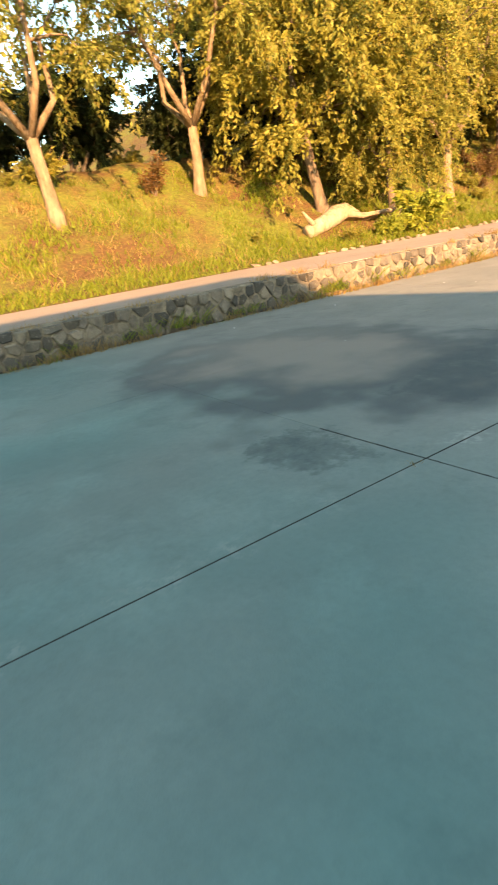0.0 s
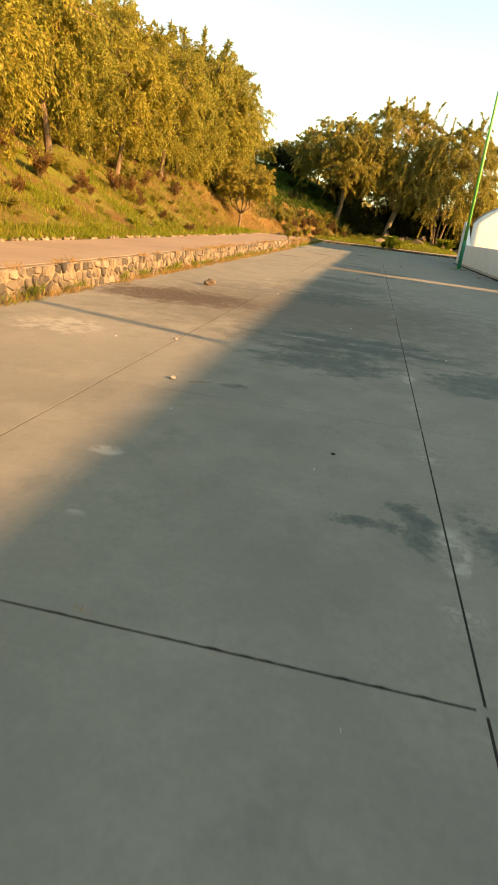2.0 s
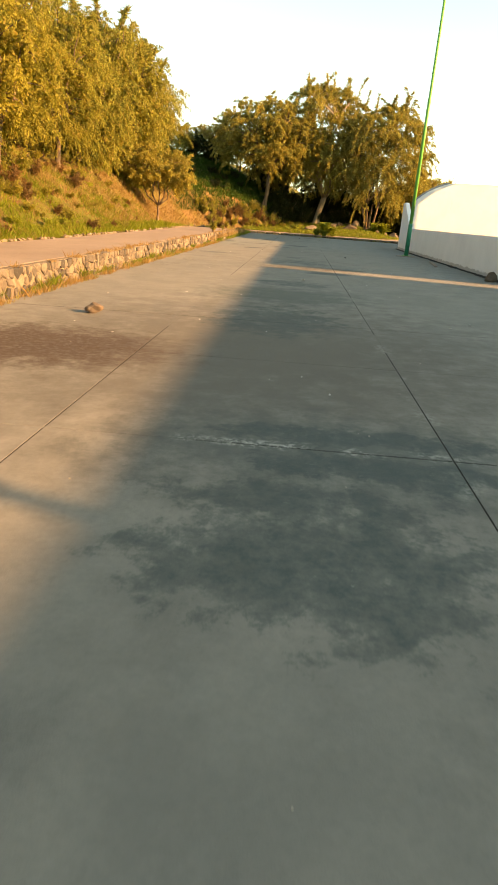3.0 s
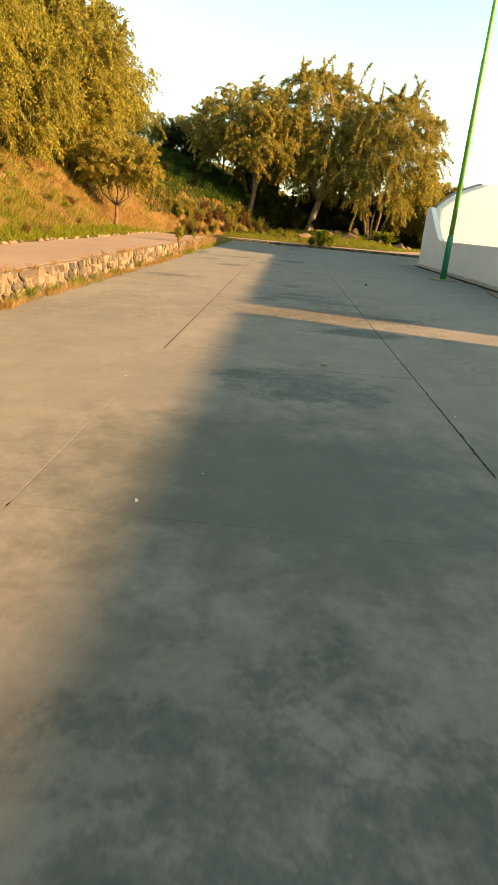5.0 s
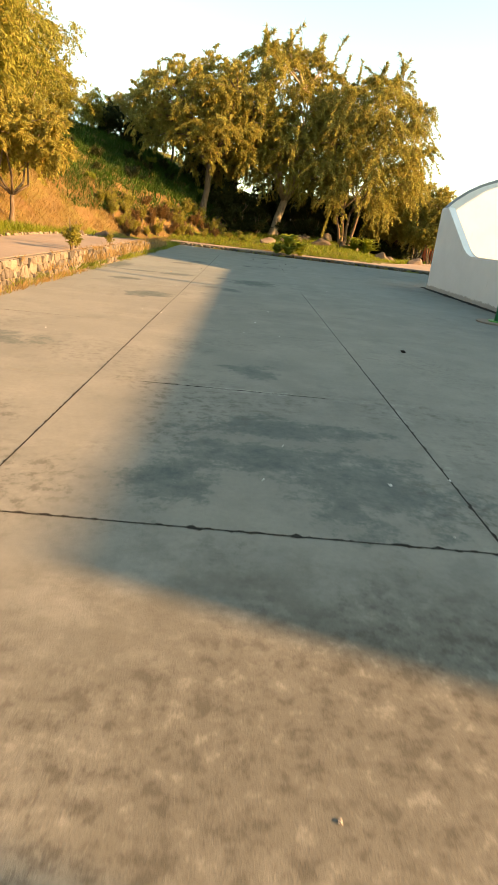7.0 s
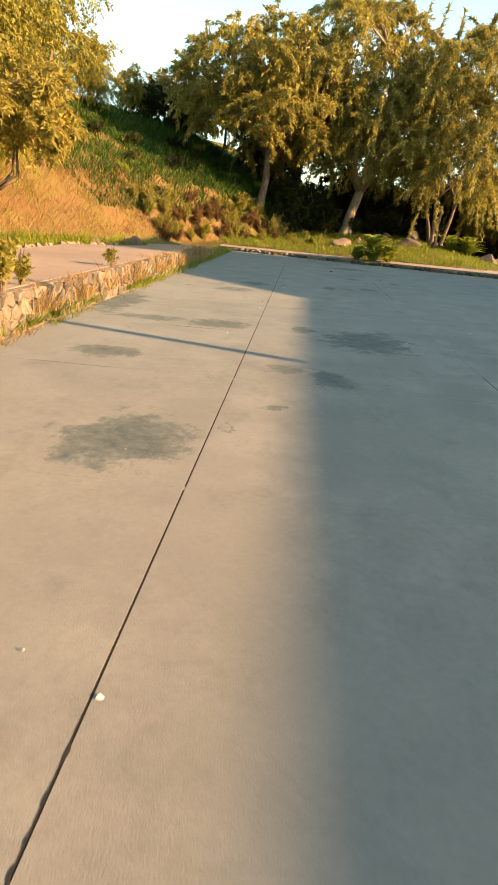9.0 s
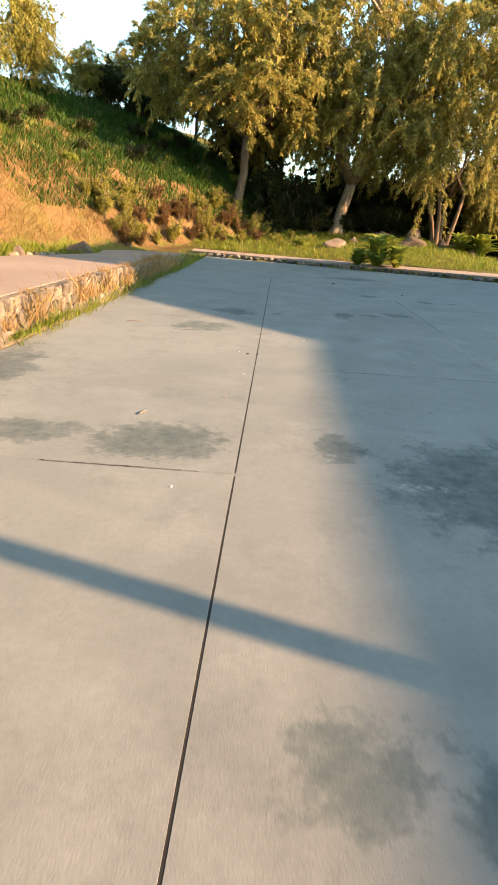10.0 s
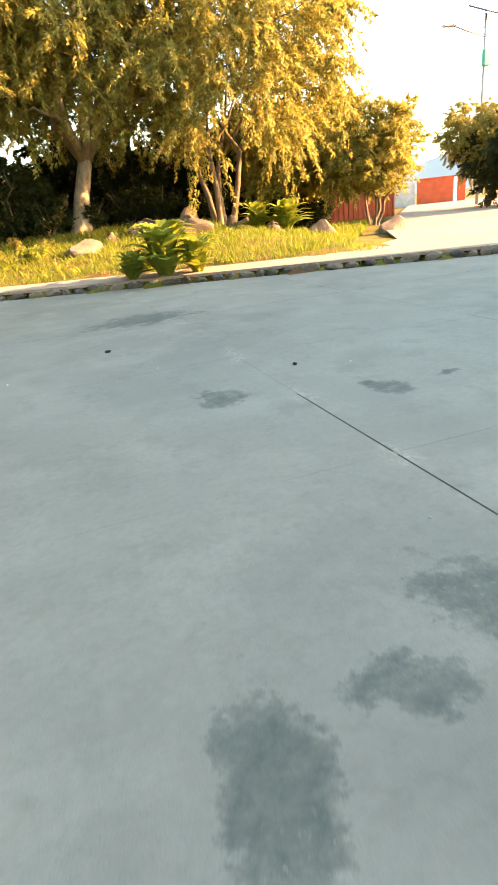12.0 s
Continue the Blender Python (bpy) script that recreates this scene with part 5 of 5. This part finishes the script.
for k in range(22):
    y = _rng.uniform(54, 66)
    x = float(bank_foot(y)) - _rng.uniform(2.5, 8.0)
    set_tree(DARK_SHRUB if _rng.random() < 0.8 else GREEN, x, y, _rng.uniform(0, 360), _rng.uniform(0.35, 0.7))
for k in range(46):
    y = _rng.uniform(-5, 38)
    x = float(bank_foot(y)) - _rng.uniform(2.8, 7.5)
    set_tree(OLIVE_SHRUB if _rng.random() < 0.75 else RUST, x, y, _rng.uniform(0, 360), _rng.uniform(0.35, 0.9))
for k in range(20):
    y = _rng.uniform(43, 53)
    x = float(bank_foot(y)) - _rng.uniform(3.2, 6.5)
    set_tree(OLIVE_SHRUB, x, y, _rng.uniform(0, 360), _rng.uniform(0.7, 1.2))
# dark-coloured shrubs paint the shade behind the far crowns
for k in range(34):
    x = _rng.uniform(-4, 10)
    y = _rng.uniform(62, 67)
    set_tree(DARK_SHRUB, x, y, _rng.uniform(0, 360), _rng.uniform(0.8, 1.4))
for k in range(34):
    y = _rng.uniform(12, 34)
    x = float(bank_foot(y)) - _rng.uniform(2.2, 4.6)
    set_tree(RUST if _rng.random() < 0.7 else OLIVE_SHRUB, x, y, _rng.uniform(0, 360), _rng.uniform(0.35, 0.8))
for k in range(16):
    x = _rng.uniform(-5.2, -0.6)
    y = _rng.uniform(57.0, 60.5)
    _s = _rng.uniform(0.3, 0.62)
    set_tree(_rng.choice((RUST, STALKS, GREEN, OLIVE_SHRUB)), x, y, _rng.uniform(0, 360), _s, _s * _rng.uniform(0.7, 1.1))
for k in range(150):
    y = _rng.uniform(3, 40)
    x = float(bank_foot(y)) - _rng.uniform(0.3, 4.2) ** 1.05
    if x < -8.3 or y > 12:
        _s = _rng.uniform(0.16, 0.46)
        set_tree(_rng.choice((OLIVE_SHRUB, GREEN, RUST, STALKS, OLIVE_SHRUB)), x, y, _rng.uniform(0, 360), _s, _s * _rng.uniform(0.6, 1.0))
FRESH = shrub(506, "fresh green leafy shrub beside the raised path", LEAF_FRESH, 1.0, 90, 0.15, 1.0, 12, 0.12)
set_tree(FRESH, -8.0, 7.3, 0, 1.15)
set_tree(FRESH, -8.15, 6.3, 90, 0.6)
KERB_WEED = shrub(507, "upright yellow-green weed growing on the stone wall", LEAF_GOLD, 0.7, 26, 0.11, 0.35, 6, 0.06)
for _x, _y, _s in ((-5.12, 33.6, 0.95), (-5.2, 34.2, 0.6), (-5.15, 37.4, 0.5)):
    set_tree(KERB_WEED, _x, _y, _y * 77, _s, dz=0.44 - ground_z(_x, _y))


# ---- loose bits on the plaza ----
def stick(x, y, length, rz, label="thin dry stick lying on the concrete plaza"):
    bm = bmesh.new()
    tube(bm, [(-length / 2, 0, 0.008), (-length / 6, 0.012, 0.010), (length / 4, -0.006, 0.012), (length / 2, 0.01, 0.007)], [0.004, 0.005, 0.004, 0.002], 6)
    ob = new("stick", mesh_bm("stick", bm, BARK_PALE, True))
    ob.matrix_basis = pose(x, y, 0, 0, 0, rz)
    tagged(ob, label, "stick", group="sticks on the plaza")


def scrap(x, y, w, l, rz):
    bm = bmesh.new()
    vs = [bm.verts.new(p) for p in ((-w, -l / 2, 0.002), (w, -l / 2, 0.006), (w * 0.6, 0, 0.012), (w * 0.8, l / 2, 0.003), (-w * 0.7, l / 2, 0.010), (-w, 0, 0.004))]
    bm.faces.new((vs[0], vs[1], vs[2], vs[5]))
    bm.faces.new((vs[5], vs[2], vs[3], vs[4]))
    ext = bmesh.ops.extrude_face_region(bm, geom=list(bm.faces))
    for v in ext["geom"]:
        if isinstance(v, bmesh.types.BMVert):
            v.co.z += 0.002
    ob = new("paper_scrap", mesh_bm("paper_scrap", bm, LITTER))
    ob.matrix_basis = pose(x, y, 0.0, 0, 0, rz)
    tagged(ob, "tiny pale scrap of litter on the concrete plaza", "litter", group="litter on the plaza")


def bits():
    rng = random.Random(31)
    shapes = [stone_mesh("pebble", 600 + i, PEBBLE, 1, 0.25, 0.6) for i in range(3)]
    dark = stone_mesh("pebble", 610, DIRT, 1, 0.25, 0.6)

    def pebble(x, y, s, mesh, label="small pale pebble lying on the concrete plaza"):
        ob = new("pebble", mesh)
        ob.matrix_basis = pose(x, y, s * 0.18, 0, 0, rng.uniform(0, 360))
        ob.scale = (s, s * rng.uniform(0.6, 1.0), s * 0.8)
        tagged(ob, label, "pebble", group="pebbles on the plaza")

    for k in range(70):
        pebble(rng.uniform(-4.7, 1.8), rng.uniform(-2.5, 47), rng.choice((0.012, 0.016, 0.02, 0.025, 0.03)), shapes[k % 3])
    for x, y, s in ((-2.03, 5.31, 0.075), (-2.51, 6.83, 0.06), (0.48, 7.75, 0.06), (-2.69, 36.39, 0.03), (-0.85, 18.12, 0.10)):
        pebble(x, y, s, shapes[0], "pale lump of mortar lying on the plaza")
    for x, y, s in ((0.26, 0.34, 0.035), (-0.6, 4.21, 0.035), (0.75, 27.55, 0.09), (-2.6, 38.0, 0.035), (-2.5, 38.02, 0.03), (0.3, 44.6, 0.06), (-1.0, 46.3, 0.07)):
        pebble(x, y, s, dark, "small dark clod lying on the concrete plaza")
    for x, y in ((-0.39, 0.18), (-0.69, 3.91), (-1.12, 23.26), (-0.98, 23.81)):
        scrap(x, y, 0.004, 0.028, rng.uniform(-30, 30))
    for k in range(60):
        w = rng.uniform(0.003, 0.010)
        scrap(rng.uniform(-4.6, 1.6), rng.uniform(-2.5, 46), w, w * rng.uniform(2, 4), rng.uniform(0, 360))
    stick(-1.78, 5.32, 0.20, 25)
    stick(-3.22, 35.87, 0.11, 75)
    stick(-4.15, 39.52, 0.22, 5)
    stick(-0.54, 0.52, 0.09, 110)
    stick(-2.9, 40.6, 0.22, -20)


bits()


def joint_weed(x, y, n, tall, spread, label):
    r = np.random.default_rng(5)
    p = np.stack([x + r.normal(0, spread, n), y + r.normal(0, spread * 0.6, n), np.zeros(n), r.uniform(0.5, 1.2, n)], 1)
    blades("weed", label, p, STRAW, tall, 0.004, 1.4, 6)


joint_weed(0.0, -2.8, 90, 0.04, 0.012, "small yellowed weed growing out of a joint in the plaza")
joint_weed(-1.34, 2.31, 60, 0.045, 0.022, "dried tuft of weed lying on a joint in the plaza")
